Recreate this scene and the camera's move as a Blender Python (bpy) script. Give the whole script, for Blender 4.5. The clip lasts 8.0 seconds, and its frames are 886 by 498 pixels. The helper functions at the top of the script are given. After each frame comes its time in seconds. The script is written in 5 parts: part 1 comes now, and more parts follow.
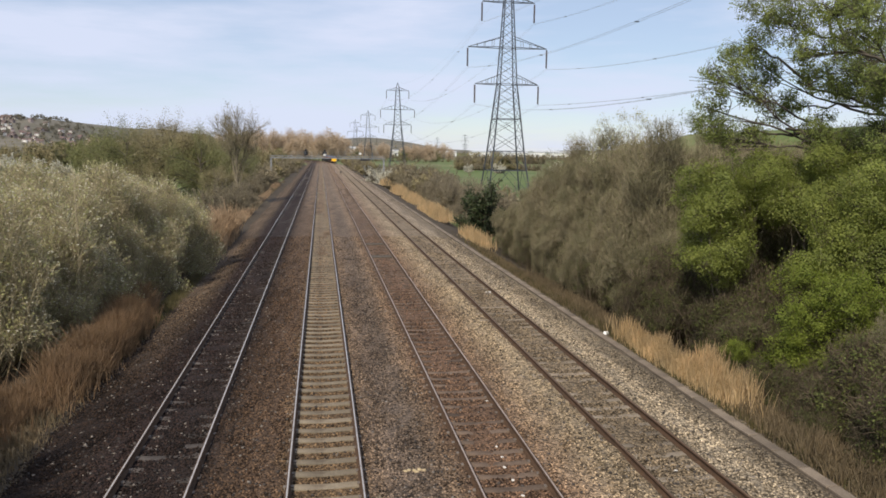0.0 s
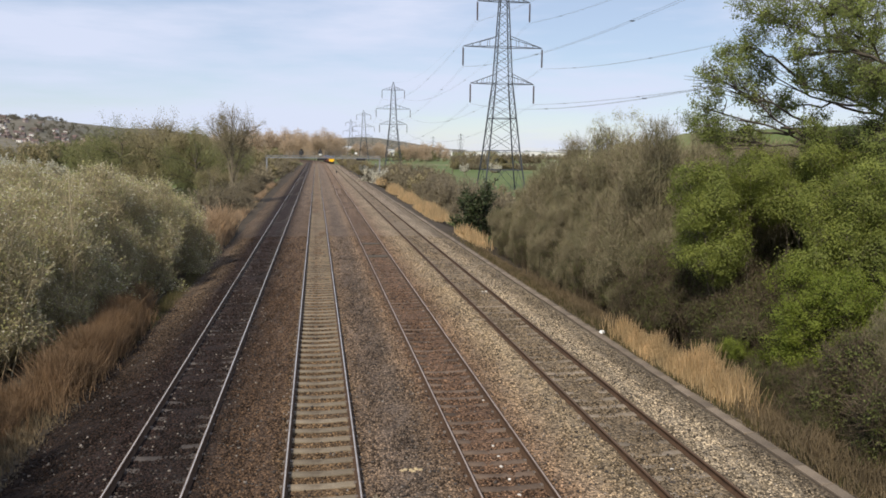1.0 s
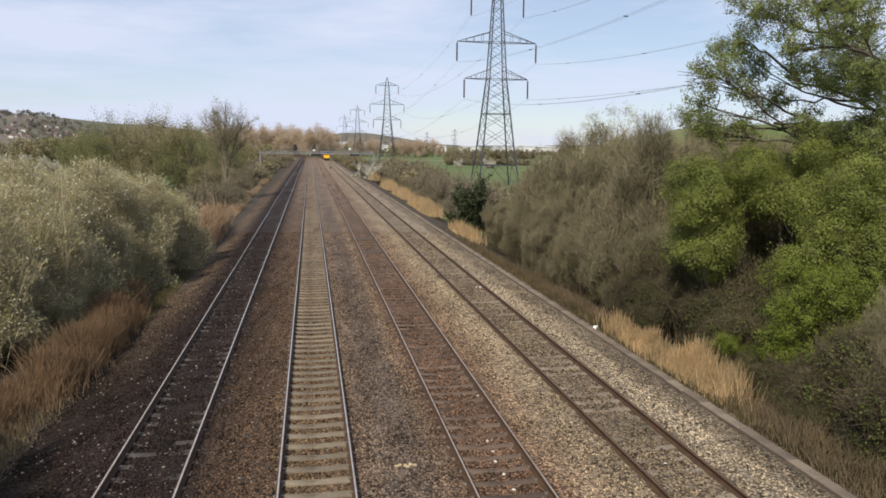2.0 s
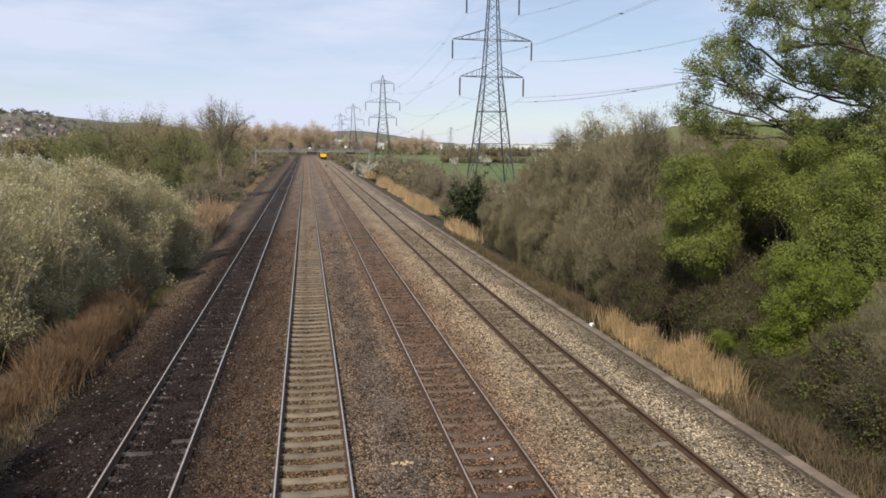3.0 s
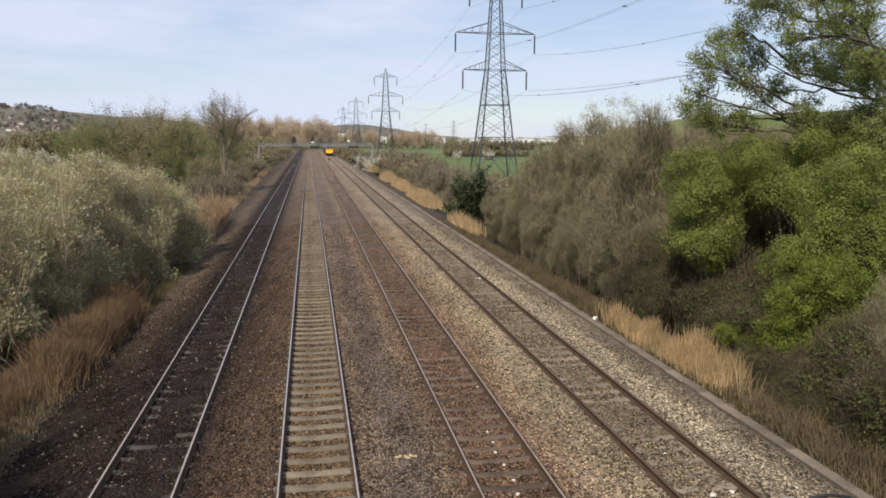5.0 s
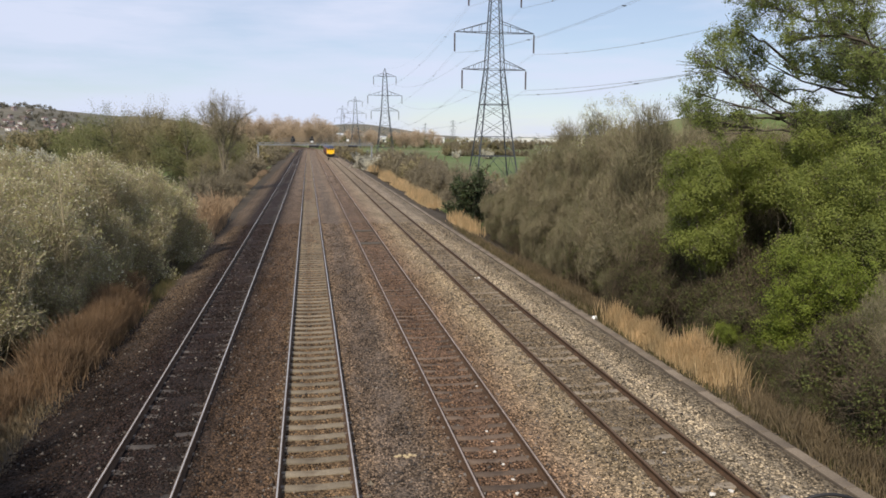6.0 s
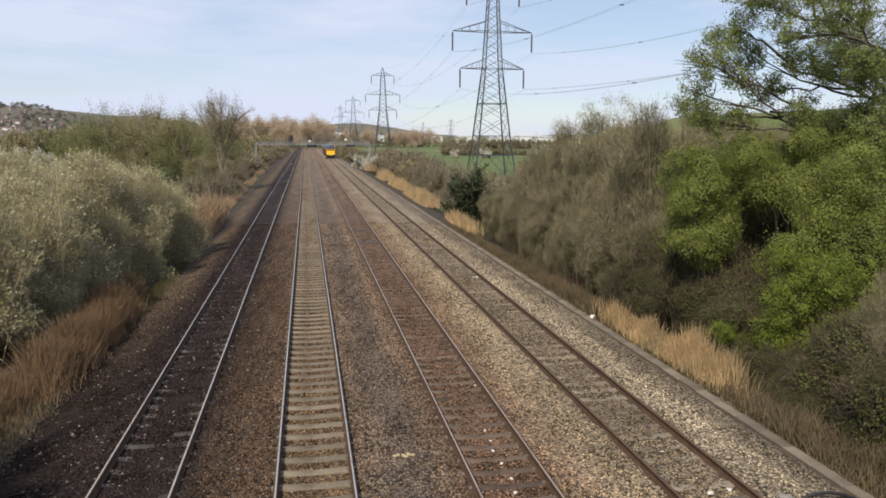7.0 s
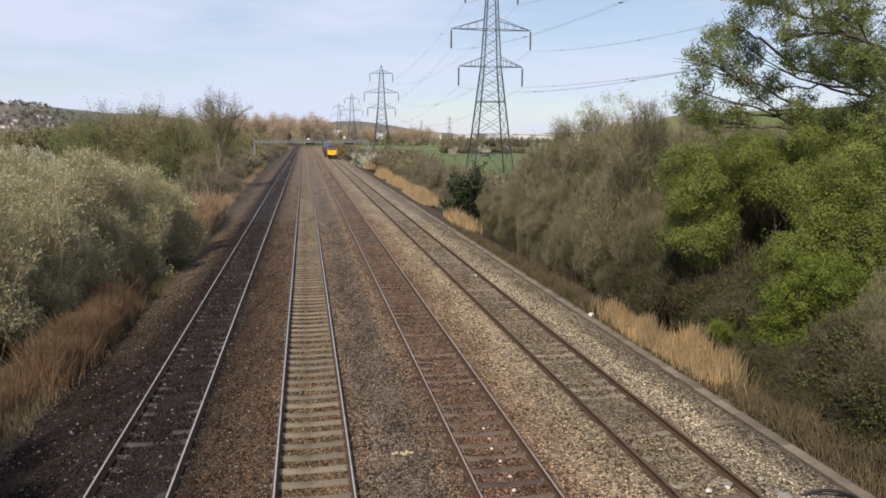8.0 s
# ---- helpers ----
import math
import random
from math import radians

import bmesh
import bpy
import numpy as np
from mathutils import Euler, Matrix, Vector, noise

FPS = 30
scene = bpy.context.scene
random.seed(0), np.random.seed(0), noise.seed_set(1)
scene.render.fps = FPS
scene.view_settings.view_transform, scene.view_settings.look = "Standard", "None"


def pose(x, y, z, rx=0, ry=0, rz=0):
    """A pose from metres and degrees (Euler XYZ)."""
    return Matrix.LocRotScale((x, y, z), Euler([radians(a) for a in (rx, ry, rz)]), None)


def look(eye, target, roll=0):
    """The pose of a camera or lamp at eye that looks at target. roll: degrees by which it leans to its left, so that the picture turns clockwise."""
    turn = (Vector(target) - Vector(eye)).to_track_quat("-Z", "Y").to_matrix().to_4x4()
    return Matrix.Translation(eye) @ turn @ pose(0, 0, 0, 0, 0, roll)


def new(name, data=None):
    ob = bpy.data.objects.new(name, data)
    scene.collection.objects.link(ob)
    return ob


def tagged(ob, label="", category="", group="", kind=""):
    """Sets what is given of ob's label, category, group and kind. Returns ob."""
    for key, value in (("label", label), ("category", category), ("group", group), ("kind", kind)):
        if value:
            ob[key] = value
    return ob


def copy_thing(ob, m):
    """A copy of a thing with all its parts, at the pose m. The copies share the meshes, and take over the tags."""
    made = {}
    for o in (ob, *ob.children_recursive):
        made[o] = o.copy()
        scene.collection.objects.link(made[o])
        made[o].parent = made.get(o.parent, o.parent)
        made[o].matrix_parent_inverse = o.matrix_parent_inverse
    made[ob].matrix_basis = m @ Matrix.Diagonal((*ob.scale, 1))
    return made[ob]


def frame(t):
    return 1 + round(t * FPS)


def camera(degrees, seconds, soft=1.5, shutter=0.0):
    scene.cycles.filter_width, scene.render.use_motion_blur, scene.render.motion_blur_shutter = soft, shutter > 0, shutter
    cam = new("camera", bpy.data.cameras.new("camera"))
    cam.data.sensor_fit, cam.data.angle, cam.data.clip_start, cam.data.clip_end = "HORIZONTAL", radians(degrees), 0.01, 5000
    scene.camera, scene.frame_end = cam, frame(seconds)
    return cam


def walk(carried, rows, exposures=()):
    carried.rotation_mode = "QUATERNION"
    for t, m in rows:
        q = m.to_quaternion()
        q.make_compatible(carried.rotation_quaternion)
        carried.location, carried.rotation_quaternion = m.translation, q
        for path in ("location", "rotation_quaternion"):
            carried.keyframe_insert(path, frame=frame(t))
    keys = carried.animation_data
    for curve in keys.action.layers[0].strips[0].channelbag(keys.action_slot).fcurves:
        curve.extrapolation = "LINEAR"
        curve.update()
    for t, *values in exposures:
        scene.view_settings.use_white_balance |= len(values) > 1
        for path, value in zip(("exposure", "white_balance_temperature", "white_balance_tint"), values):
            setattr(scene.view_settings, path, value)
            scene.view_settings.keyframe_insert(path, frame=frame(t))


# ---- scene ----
H = 6.68          # eye height above the rail heads
cam = camera(60, 8.0, soft=1.7)


def aim(turn, dip, roll):
    a, b = radians(turn), radians(dip)
    return look((0, 0, H), (math.sin(a) * math.cos(b), math.cos(a) * math.cos(b), H - math.sin(b)), roll)


walk(cam, [
    (0.0, aim(9.084, 7.210, 0.714)),
    (0.5, aim(9.259, 7.212, 0.718)),
    (1.0, aim(9.384, 7.246, 0.614)),
    (1.5, aim(9.597, 7.414, 0.604)),
    (3.0, aim(10.123, 7.734, 0.464)),
    (3.5, aim(10.068, 7.789, 0.358)),
    (4.0, aim(10.005, 7.913, 0.350)),
    (4.5, aim(9.876, 8.107, 0.331)),
    (6.0, aim(9.939, 8.236, 0.340)),
    (6.5, aim(9.982, 8.252, 0.262)),
    (7.0, aim(10.084, 8.292, 0.297)),
    (7.5, aim(10.196, 8.346, 0.374)),
    (8.0, aim(10.186, 8.441, 0.320)),
])

# ---- light ----
SUN_AZ, SUN_EL = radians(-150), radians(42)   # clockwise from +Y, above the horizon
world = bpy.data.worlds.new("sky")
scene.world = world
world.use_nodes = True
wn, wl = world.node_tree.nodes, world.node_tree.links
wn.clear()
sky = wn.new("ShaderNodeTexSky")
sky.sky_type, sky.sun_disc = "NISHITA", False
sky.sun_elevation, sky.sun_rotation = SUN_EL, SUN_AZ
sky.air_density, sky.dust_density, sky.ozone_density = 1.0, 0.2, 3.5
wco = wn.new("ShaderNodeTexCoord")
wmap = wn.new("ShaderNodeMapping")
wmap.inputs["Scale"].default_value = (2.0, 2.2, 13.0)
wmap.inputs["Rotation"].default_value = (0.03, 0.05, 0.3)
wnoise = wn.new("ShaderNodeTexNoise")
wnoise.inputs["Scale"].default_value, wnoise.inputs["Detail"].default_value = 1.3, 7
wnoise.inputs["Roughness"].default_value = 0.55
wramp = wn.new("ShaderNodeValToRGB")
wramp.color_ramp.elements[0].position, wramp.color_ramp.elements[1].position = 0.38, 0.60
wramp.color_ramp.elements[0].color = (0.42, 0.42, 0.42, 1)
wramp.color_ramp.elements[1].color = (0.95, 0.95, 0.95, 1)
wmix = wn.new("ShaderNodeMixRGB")
wmix.inputs["Color2"].default_value = (6.9, 7.5, 9.3, 1)
wbg = wn.new("ShaderNodeBackground")
wbg.inputs["Strength"].default_value = 0.103
wout = wn.new("ShaderNodeOutputWorld")
wl.new(wco.outputs["Generated"], wmap.inputs["Vector"])
wl.new(wmap.outputs[0], wnoise.inputs["Vector"])
wl.new(wnoise.outputs["Fac"], wramp.inputs["Fac"])
wl.new(wramp.outputs["Color"], wmix.inputs["Fac"])
wl.new(sky.outputs[0], wmix.inputs["Color1"])
wl.new(wmix.outputs[0], wbg.inputs["Color"])
wl.new(wbg.outputs[0], wout.inputs["Surface"])

sun_data = bpy.data.lights.new("sun", "SUN")
sun_data.energy, sun_data.angle, sun_data.color = 5.0, radians(0.8), (1.0, 0.90, 0.76)
to_sun = Vector((math.sin(SUN_AZ) * math.cos(SUN_EL), math.cos(SUN_AZ) * math.cos(SUN_EL), math.sin(SUN_EL)))
sun = new("sun", sun_data)
sun.matrix_world = look(to_sun * 50, (0, 0, 0))
scene.view_settings.exposure = 0.0

# ---- materials ----


def base_material(name):
    m = bpy.data.materials.new(name)
    m.use_nodes = True
    t = m.node_tree
    return m, t.nodes, t.links, t.nodes["Principled BSDF"]


def noise_node(n, l, scale, detail=4, stretch=(1, 1, 1), rough=0.55):
    co = n.new("ShaderNodeTexCoord")
    mp = n.new("ShaderNodeMapping")
    mp.inputs["Scale"].default_value = stretch
    tx = n.new("ShaderNodeTexNoise")
    tx.inputs["Scale"].default_value, tx.inputs["Detail"].default_value = scale, detail
    tx.inputs["Roughness"].default_value = rough
    l.new(co.outputs["Object"], mp.inputs["Vector"])
    l.new(mp.outputs[0], tx.inputs["Vector"])
    return tx


def mix_node(n, l, fac, a, b, mode="MIX"):
    mx = n.new("ShaderNodeMixRGB")
    mx.blend_type = mode
    for socket, v in (("Fac", fac), ("Color1", a), ("Color2", b)):
        if isinstance(v, (int, float)):
            mx.inputs[socket].default_value = v
        elif isinstance(v, tuple):
            mx.inputs[socket].default_value = (*v, 1)
        else:
            l.new(v, mx.inputs[socket])
    return mx.outputs[0]


def ramp_node(n, l, fac, lo, hi):
    r = n.new("ShaderNodeMapRange")
    r.inputs["From Min"].default_value, r.inputs["From Max"].default_value = lo, hi
    l.new(fac, r.inputs["Value"])
    return r.outputs[0]


def mul_node(n, l, a, k):
    m = n.new("ShaderNodeMath")
    m.operation = "MULTIPLY"
    l.new(a, m.inputs[0])
    if isinstance(k, float):
        m.inputs[1].default_value = k
    else:
        l.new(k, m.inputs[1])
    return m.outputs[0]


def surface(name, c1, c2, scale=3.0, fine=40.0, rough=0.85, metal=0.0, bump=0.3, stretch=(1, 1, 1), vary=None, amount=0.35,
            stain=None, stain_at=(0.55, 0.75), stain_scale=1.0):
    """Two-scale mottled surface; vary: 'piece' (per object) or 'island' tints each piece."""
    m, n, l, b = base_material(name)
    big, small = noise_node(n, l, scale, 4, stretch), noise_node(n, l, fine, 3, stretch)
    col = mix_node(n, l, ramp_node(n, l, big.outputs["Fac"], 0.32, 0.68), c1, c2)
    g = mix_node(n, l, ramp_node(n, l, small.outputs["Fac"], 0.25, 0.75), (0.72, 0.72, 0.72), (1.25, 1.25, 1.25))
    col = mix_node(n, l, 1.0, col, g, "MULTIPLY")
    if stain:
        st = noise_node(n, l, stain_scale, 5, stretch)
        col = mix_node(n, l, ramp_node(n, l, st.outputs["Fac"], *stain_at), col, stain)
    if vary:
        if vary == "piece":
            rnd = n.new("ShaderNodeObjectInfo").outputs["Random"]
        else:
            rnd = n.new("ShaderNodeNewGeometry").outputs["Random Per Island"]
        lo, hi = 1 - amount, 1 + amount
        col = mix_node(n, l, 1.0, col, mix_node(n, l, rnd, (lo, lo, lo), (hi, hi, hi)), "MULTIPLY")
    l.new(col, b.inputs["Base Color"])
    b.inputs["Roughness"].default_value, b.inputs["Metallic"].default_value = rough, metal
    b.inputs["Specular IOR Level"].default_value = 0.3
    if bump:
        bp = n.new("ShaderNodeBump")
        bp.inputs["Strength"].default_value, bp.inputs["Distance"].default_value = bump, 0.02
        l.new(small.outputs["Fac"], bp.inputs["Height"])
        l.new(bp.outputs[0], b.inputs["Normal"])
    return m


def leaf(name, c1, c2, clear=0.35, c3=None, share=0.12):
    """Leaves: each one its own tint; some light passes through. c3: a share of pale catkins or blossom."""
    m, n, l, b = base_material(name)
    rnd = n.new("ShaderNodeNewGeometry").outputs["Random Per Island"]
    patch = noise_node(n, l, 0.7, 3)
    col = mix_node(n, l, rnd, c1, c2)
    pm = mix_node(n, l, ramp_node(n, l, patch.outputs["Fac"], 0.3, 0.7), (0.72, 0.74, 0.7), (1.25, 1.22, 1.1))
    col = mix_node(n, l, 1.0, col, pm, "MULTIPLY")
    if c3:
        wn2 = n.new("ShaderNodeTexWhiteNoise")
        wn2.noise_dimensions = "1D"
        l.new(rnd, wn2.inputs["W"])
        lt = n.new("ShaderNodeMath")
        lt.operation = "LESS_THAN"
        lt.inputs[1].default_value = share
        l.new(wn2.outputs["Value"], lt.inputs[0])
        col = mix_node(n, l, lt.outputs[0], col, c3)
    l.new(col, b.inputs["Base Color"])
    b.inputs["Roughness"].default_value = 0.6
    b.inputs["Specular IOR Level"].default_value = 0.25
    tr = n.new("ShaderNodeBsdfTranslucent")
    l.new(col, tr.inputs["Color"])
    mx = n.new("ShaderNodeMixShader")
    mx.inputs["Fac"].default_value = clear
    l.new(b.outputs[0], mx.inputs[1])
    l.new(tr.outputs[0], mx.inputs[2])
    l.new(mx.outputs[0], n["Material Output"].inputs["Surface"])
    return m


# colour of the stone across the line: place across, then base colour; left shoulder darkened for bush and reed shade
BANDS = [(-7.0, (0.019, 0.013, 0.009)), (-5.1, (0.015, 0.010, 0.008)), (-4.25, (0.019, 0.013, 0.012)), (-2.6, (0.019, 0.014, 0.012)),
         (-2.1, (0.047, 0.032, 0.021)), (-1.0, (0.068, 0.048, 0.033)), (-0.6, (0.101, 0.073, 0.044)), (0.6, (0.101, 0.073, 0.044)),
         (1.0, (0.118, 0.092, 0.068)), (1.6, (0.095, 0.078, 0.063)), (2.2, (0.088, 0.073, 0.059)), (2.7, (0.137, 0.105, 0.075)),
         (3.2, (0.095, 0.064, 0.044)), (4.5, (0.095, 0.064, 0.044)), (4.9, (0.158, 0.117, 0.081)), (6.3, (0.228, 0.182, 0.131)),
         (6.95, (0.134, 0.105, 0.076)), (8.15, (0.134, 0.105, 0.076)), (8.7, (0.254, 0.212, 0.165)), (9.6, (0.236, 0.196, 0.151)),
         (9.9, (0.143, 0.119, 0.093)), (10.9, (0.125, 0.103, 0.080))]


def ballast_material(name, islands):
    m, n, l, b = base_material(name)
    co = n.new("ShaderNodeTexCoord")
    sep = n.new("ShaderNodeSeparateXYZ")
    l.new(co.outputs["Object"], sep.inputs[0])
    wob = noise_node(n, l, 0.8, 4)
    w = n.new("ShaderNodeMath")
    w.operation = "MULTIPLY_ADD"
    l.new(wob.outputs["Fac"], w.inputs[0])
    w.inputs[1].default_value = 0.9
    w.inputs[2].default_value = -0.45
    ad = n.new("ShaderNodeMath")
    l.new(sep.outputs["X"], ad.inputs[0])
    l.new(w.outputs[0], ad.inputs[1])
    pos = ramp_node(n, l, ad.outputs[0], -8.0, 12.0)
    cr = n.new("ShaderNodeValToRGB")
    els = cr.color_ramp.elements
    for i, (x, c) in enumerate(BANDS):
        e = els[i] if i < 2 else els.new((x + 8) / 20)
        e.position = (x + 8) / 20
        e.color = (c[0] * (1.05 if x < 5 else 0.99), c[1] * (0.98 if x < 5 else 1.0), c[2] * 0.95, 1)
    l.new(pos, cr.inputs["Fac"])
    # far down the line the stone mixes towards one more even tan
    col = mix_node(n, l, mul_node(n, l, ramp_node(n, l, sep.outputs["Y"], 35, 130), mul_node(n, l, ramp_node(n, l, sep.outputs["X"], -2.6, -1.9), 0.55)), mix_node(n, l, mul_node(n, l, ramp_node(n, l, sep.outputs["Y"], 22, 38), ramp_node(n, l, sep.outputs["X"], -4.7, -5.6)), cr.outputs["Color"], (0.085, 0.062, 0.043)), (0.178, 0.138, 0.106))
    # oily and rusty patches drawn out along the line
    pt = noise_node(n, l, 0.55, 6, (1.6, 0.35, 1), 0.62)
    col = mix_node(n, l, 1.0, col, mix_node(n, l, ramp_node(n, l, pt.outputs["Fac"], 0.34, 0.62), (0.72, 0.71, 0.70), (1.16, 1.15, 1.13)), "MULTIPLY")
    if islands:
        rnd = n.new("ShaderNodeNewGeometry").outputs["Random Per Island"]
        pw = n.new("ShaderNodeMath")
        pw.operation = "POWER"
        pw.inputs[1].default_value = 1.8
        l.new(rnd, pw.inputs[0])
        sh = mix_node(n, l, pw.outputs[0], (0.22, 0.21, 0.20), (2.75, 2.68, 2.55))
    else:
        vo = n.new("ShaderNodeTexVoronoi")
        vo.inputs["Scale"].default_value = 16.0
        l.new(co.outputs["Object"], vo.inputs["Vector"])
        sp = n.new("ShaderNodeSeparateColor")
        l.new(vo.outputs["Color"], sp.inputs[0])
        sh = mix_node(n, l, sp.outputs[0], (0.36, 0.35, 0.34), (1.85, 1.82, 1.76))
        bp = n.new("ShaderNodeBump")
        bp.inputs["Strength"].default_value, bp.inputs["Distance"].default_value = 1.0, 0.05
        bp.invert = True
        l.new(vo.outputs["Distance"], bp.inputs["Height"])
        l.new(bp.outputs[0], b.inputs["Normal"])
    l.new(mix_node(n, l, 1.0, col, sh, "MULTIPLY"), b.inputs["Base Color"])
    b.inputs["Roughness"].default_value = 0.9
    b.inputs["Specular IOR Level"].default_value = 0.2
    return m


M_BALLAST = ballast_material("ballast_bed", False)
M_STONES = ballast_material("ballast_stones", True)
M_GRASS = surface("grass", (0.074, 0.110, 0.026), (0.104, 0.134, 0.040), 0.02, 0.9, 0.9, bump=0.2, stain=(0.135, 0.142, 0.062), stain_at=(0.46, 0.62), stain_scale=0.012)
M_SCRUB = surface("hillside_scrub", (0.105, 0.100, 0.075), (0.150, 0.135, 0.105), 0.012, 0.06, 0.95, bump=0, stain=(0.085, 0.105, 0.05), stain_scale=0.01)
M_EARTH = surface("earth", (0.036, 0.027, 0.017), (0.060, 0.046, 0.029), 0.8, 14, 0.95, bump=0.6)
M_RAIL_TOP = surface("rail_head_polished", (0.97, 0.82, 0.64), (0.82, 0.67, 0.51), 2, 30, 0.24, 1.0, 0.05, (1, 0.1, 1))
M_RAIL_WORN = surface("rail_head_browned", (0.70, 0.56, 0.44), (0.50, 0.38, 0.29), 2, 30, 0.42, 0.8, 0.05, (1, 0.1, 1))
M_RAIL_DULL = surface("rail_head_dull", (0.17, 0.115, 0.075), (0.11, 0.075, 0.050), 2, 30, 0.6, 0.2, 0.05, (1, 0.1, 1))
M_RUST = surface("rail_rust", (0.085, 0.048, 0.026), (0.050, 0.030, 0.018), 4, 60, 0.85, 0.0, 0.3)
M_CONC = surface("sleeper_concrete", (0.225, 0.185, 0.128), (0.145, 0.118, 0.083), 3, 35, 0.9, bump=0.4, vary="piece", amount=0.22, stain=(0.10, 0.075, 0.05), stain_scale=2.2)
M_DARKSL = surface("sleeper_dark", (0.090, 0.076, 0.066), (0.036, 0.030, 0.027), 3, 35, 0.9, bump=0.5, vary="piece", amount=0.5)
M_BROWNSL = surface("sleeper_brown", (0.140, 0.098, 0.068), (0.082, 0.058, 0.042), 3, 35, 0.9, bump=0.5, vary="piece", amount=0.45, stain=(0.06, 0.042, 0.03), stain_scale=2.5)
M_GREYSL = surface("sleeper_grey", (0.235, 0.195, 0.145), (0.13, 0.105, 0.078), 3, 35, 0.9, bump=0.5, vary="piece", amount=0.4)
M_TROUGH = surface("trough_concrete", (0.205, 0.165, 0.122), (0.135, 0.108, 0.082), 1.2, 30, 0.92, bump=0.4, vary="piece", amount=0.22)
M_STEEL = surface("galvanised_steel", (0.050, 0.058, 0.070), (0.080, 0.088, 0.10), 0.6, 8, 0.55, 0.5, 0.1)
M_GANTRY = surface("gantry_paint", (0.17, 0.18, 0.19), (0.24, 0.25, 0.26), 1, 12, 0.6, 0.2, 0.1)
M_BLACK = surface("black_plastic", (0.012, 0.012, 0.014), (0.022, 0.022, 0.024), 2, 30, 0.5, 0, 0.1)
M_SHEET = surface("roof_sheet", (0.42, 0.43, 0.44), (0.50, 0.51, 0.52), 0.2, 3, 0.6, 0.1, 0)
M_WHITE = surface("white_paint", (0.74, 0.74, 0.72), (0.60, 0.60, 0.58), 2, 20, 0.6, 0, 0.1)
M_WIRE = surface("aluminium_wire", (0.30, 0.32, 0.34), (0.36, 0.38, 0.40), 1, 8, 0.5, 0.5, 0)
M_CERAMIC = surface("insulator_ceramic", (0.050, 0.036, 0.036), (0.075, 0.055, 0.055), 2, 8, 0.3, 0, 0)
M_YELLOW = surface("warning_yellow", (0.86, 0.50, 0.015), (0.76, 0.42, 0.012), 1.5, 20, 0.45, 0, 0.05)
M_LIVERY = surface("coach_red", (0.17, 0.055, 0.035), (0.12, 0.042, 0.03), 1, 15, 0.4, 0, 0.05)
M_ROOF = surface("roof_blue_grey", (0.07, 0.085, 0.14), (0.05, 0.06, 0.10), 1, 10, 0.6, 0, 0.05)
M_GLASS = surface("dark_glass", (0.012, 0.016, 0.022), (0.02, 0.024, 0.03), 1, 5, 0.08, 0, 0)
M_UNDER = surface("underframe_black", (0.016, 0.014, 0.013), (0.03, 0.026, 0.022), 2, 20, 0.8, 0, 0.2)
M_BARK = surface("bark", (0.10, 0.085, 0.066), (0.055, 0.046, 0.037), 5, 40, 0.95, bump=0.6, stretch=(1, 1, 0.3))
M_TWIG_W = surface("willow_twig", (0.38, 0.328, 0.208), (0.265, 0.225, 0.145), 1, 12, 0.9, bump=0, vary="island", amount=0.4)
M_TWIG_B = surface("brown_twig", (0.225, 0.188, 0.122), (0.160, 0.148, 0.088), 0.5, 12, 0.9, bump=0, vary="island", amount=0.45)
M_TWIG_G = surface("grey_twig", (0.19, 0.16, 0.115), (0.125, 0.105, 0.078), 0.5, 12, 0.9, bump=0, vary="island", amount=0.4)
# darkened: this stem colour also carries the shade under maples and thickets
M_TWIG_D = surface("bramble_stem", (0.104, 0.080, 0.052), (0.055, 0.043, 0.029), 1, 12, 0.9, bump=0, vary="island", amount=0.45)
M_LEAF_W = leaf("willow_leaf", (0.33, 0.345, 0.150), (0.49, 0.470, 0.245), 0.5, (0.72, 0.68, 0.54), 0.22)
M_LEAF_B = leaf("bud_leaf", (0.150, 0.162, 0.070), (0.205, 0.205, 0.095), 0.3)
M_LEAF_O = leaf("oak_leaf", (0.170, 0.215, 0.066), (0.255, 0.295, 0.092), 0.48)
M_LEAF_M = leaf("maple_leaf", (0.165, 0.200, 0.050), (0.248, 0.278, 0.076), 0.5)
M_LEAF_H = leaf("hawthorn_leaf", (0.150, 0.195, 0.034), (0.245, 0.290, 0.056), 0.5)
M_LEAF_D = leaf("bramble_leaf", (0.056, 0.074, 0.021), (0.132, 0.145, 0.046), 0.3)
# paler and greyer than real leaves: distance haze is mixed into this colour
M_LEAF_E2 = leaf("hazed_hill_leaf", (0.120, 0.115, 0.092), (0.165, 0.150, 0.120), 0.2)
M_LEAF_E = leaf("evergreen_leaf", (0.026, 0.042, 0.018), (0.055, 0.072, 0.03), 0.15)
M_LEAF_T = leaf("tan_leaf", (0.44, 0.345, 0.265), (0.52, 0.415, 0.325), 0.3)
M_LEAF_G = leaf("dull_leaf", (0.215, 0.185, 0.130), (0.285, 0.245, 0.175), 0.3)
M_LEAF_F = leaf("far_leaf", (0.225, 0.200, 0.115), (0.295, 0.250, 0.150), 0.3)
M_BLOSSOM = leaf("blossom", (0.50, 0.48, 0.42), (0.68, 0.66, 0.60), 0.3)
M_STRAW = leaf("dry_grass", (0.46, 0.33, 0.19), (0.72, 0.55, 0.35), 0.3)
M_REED = leaf("dry_reed", (0.175, 0.114, 0.070), (0.31, 0.208, 0.132), 0.3)
M_REED2 = leaf("pale_reed", (0.36, 0.255, 0.17), (0.52, 0.385, 0.27), 0.3)
M_DEAD = leaf("dead_stem", (0.145, 0.112, 0.073), (0.30, 0.235, 0.155), 0.3)
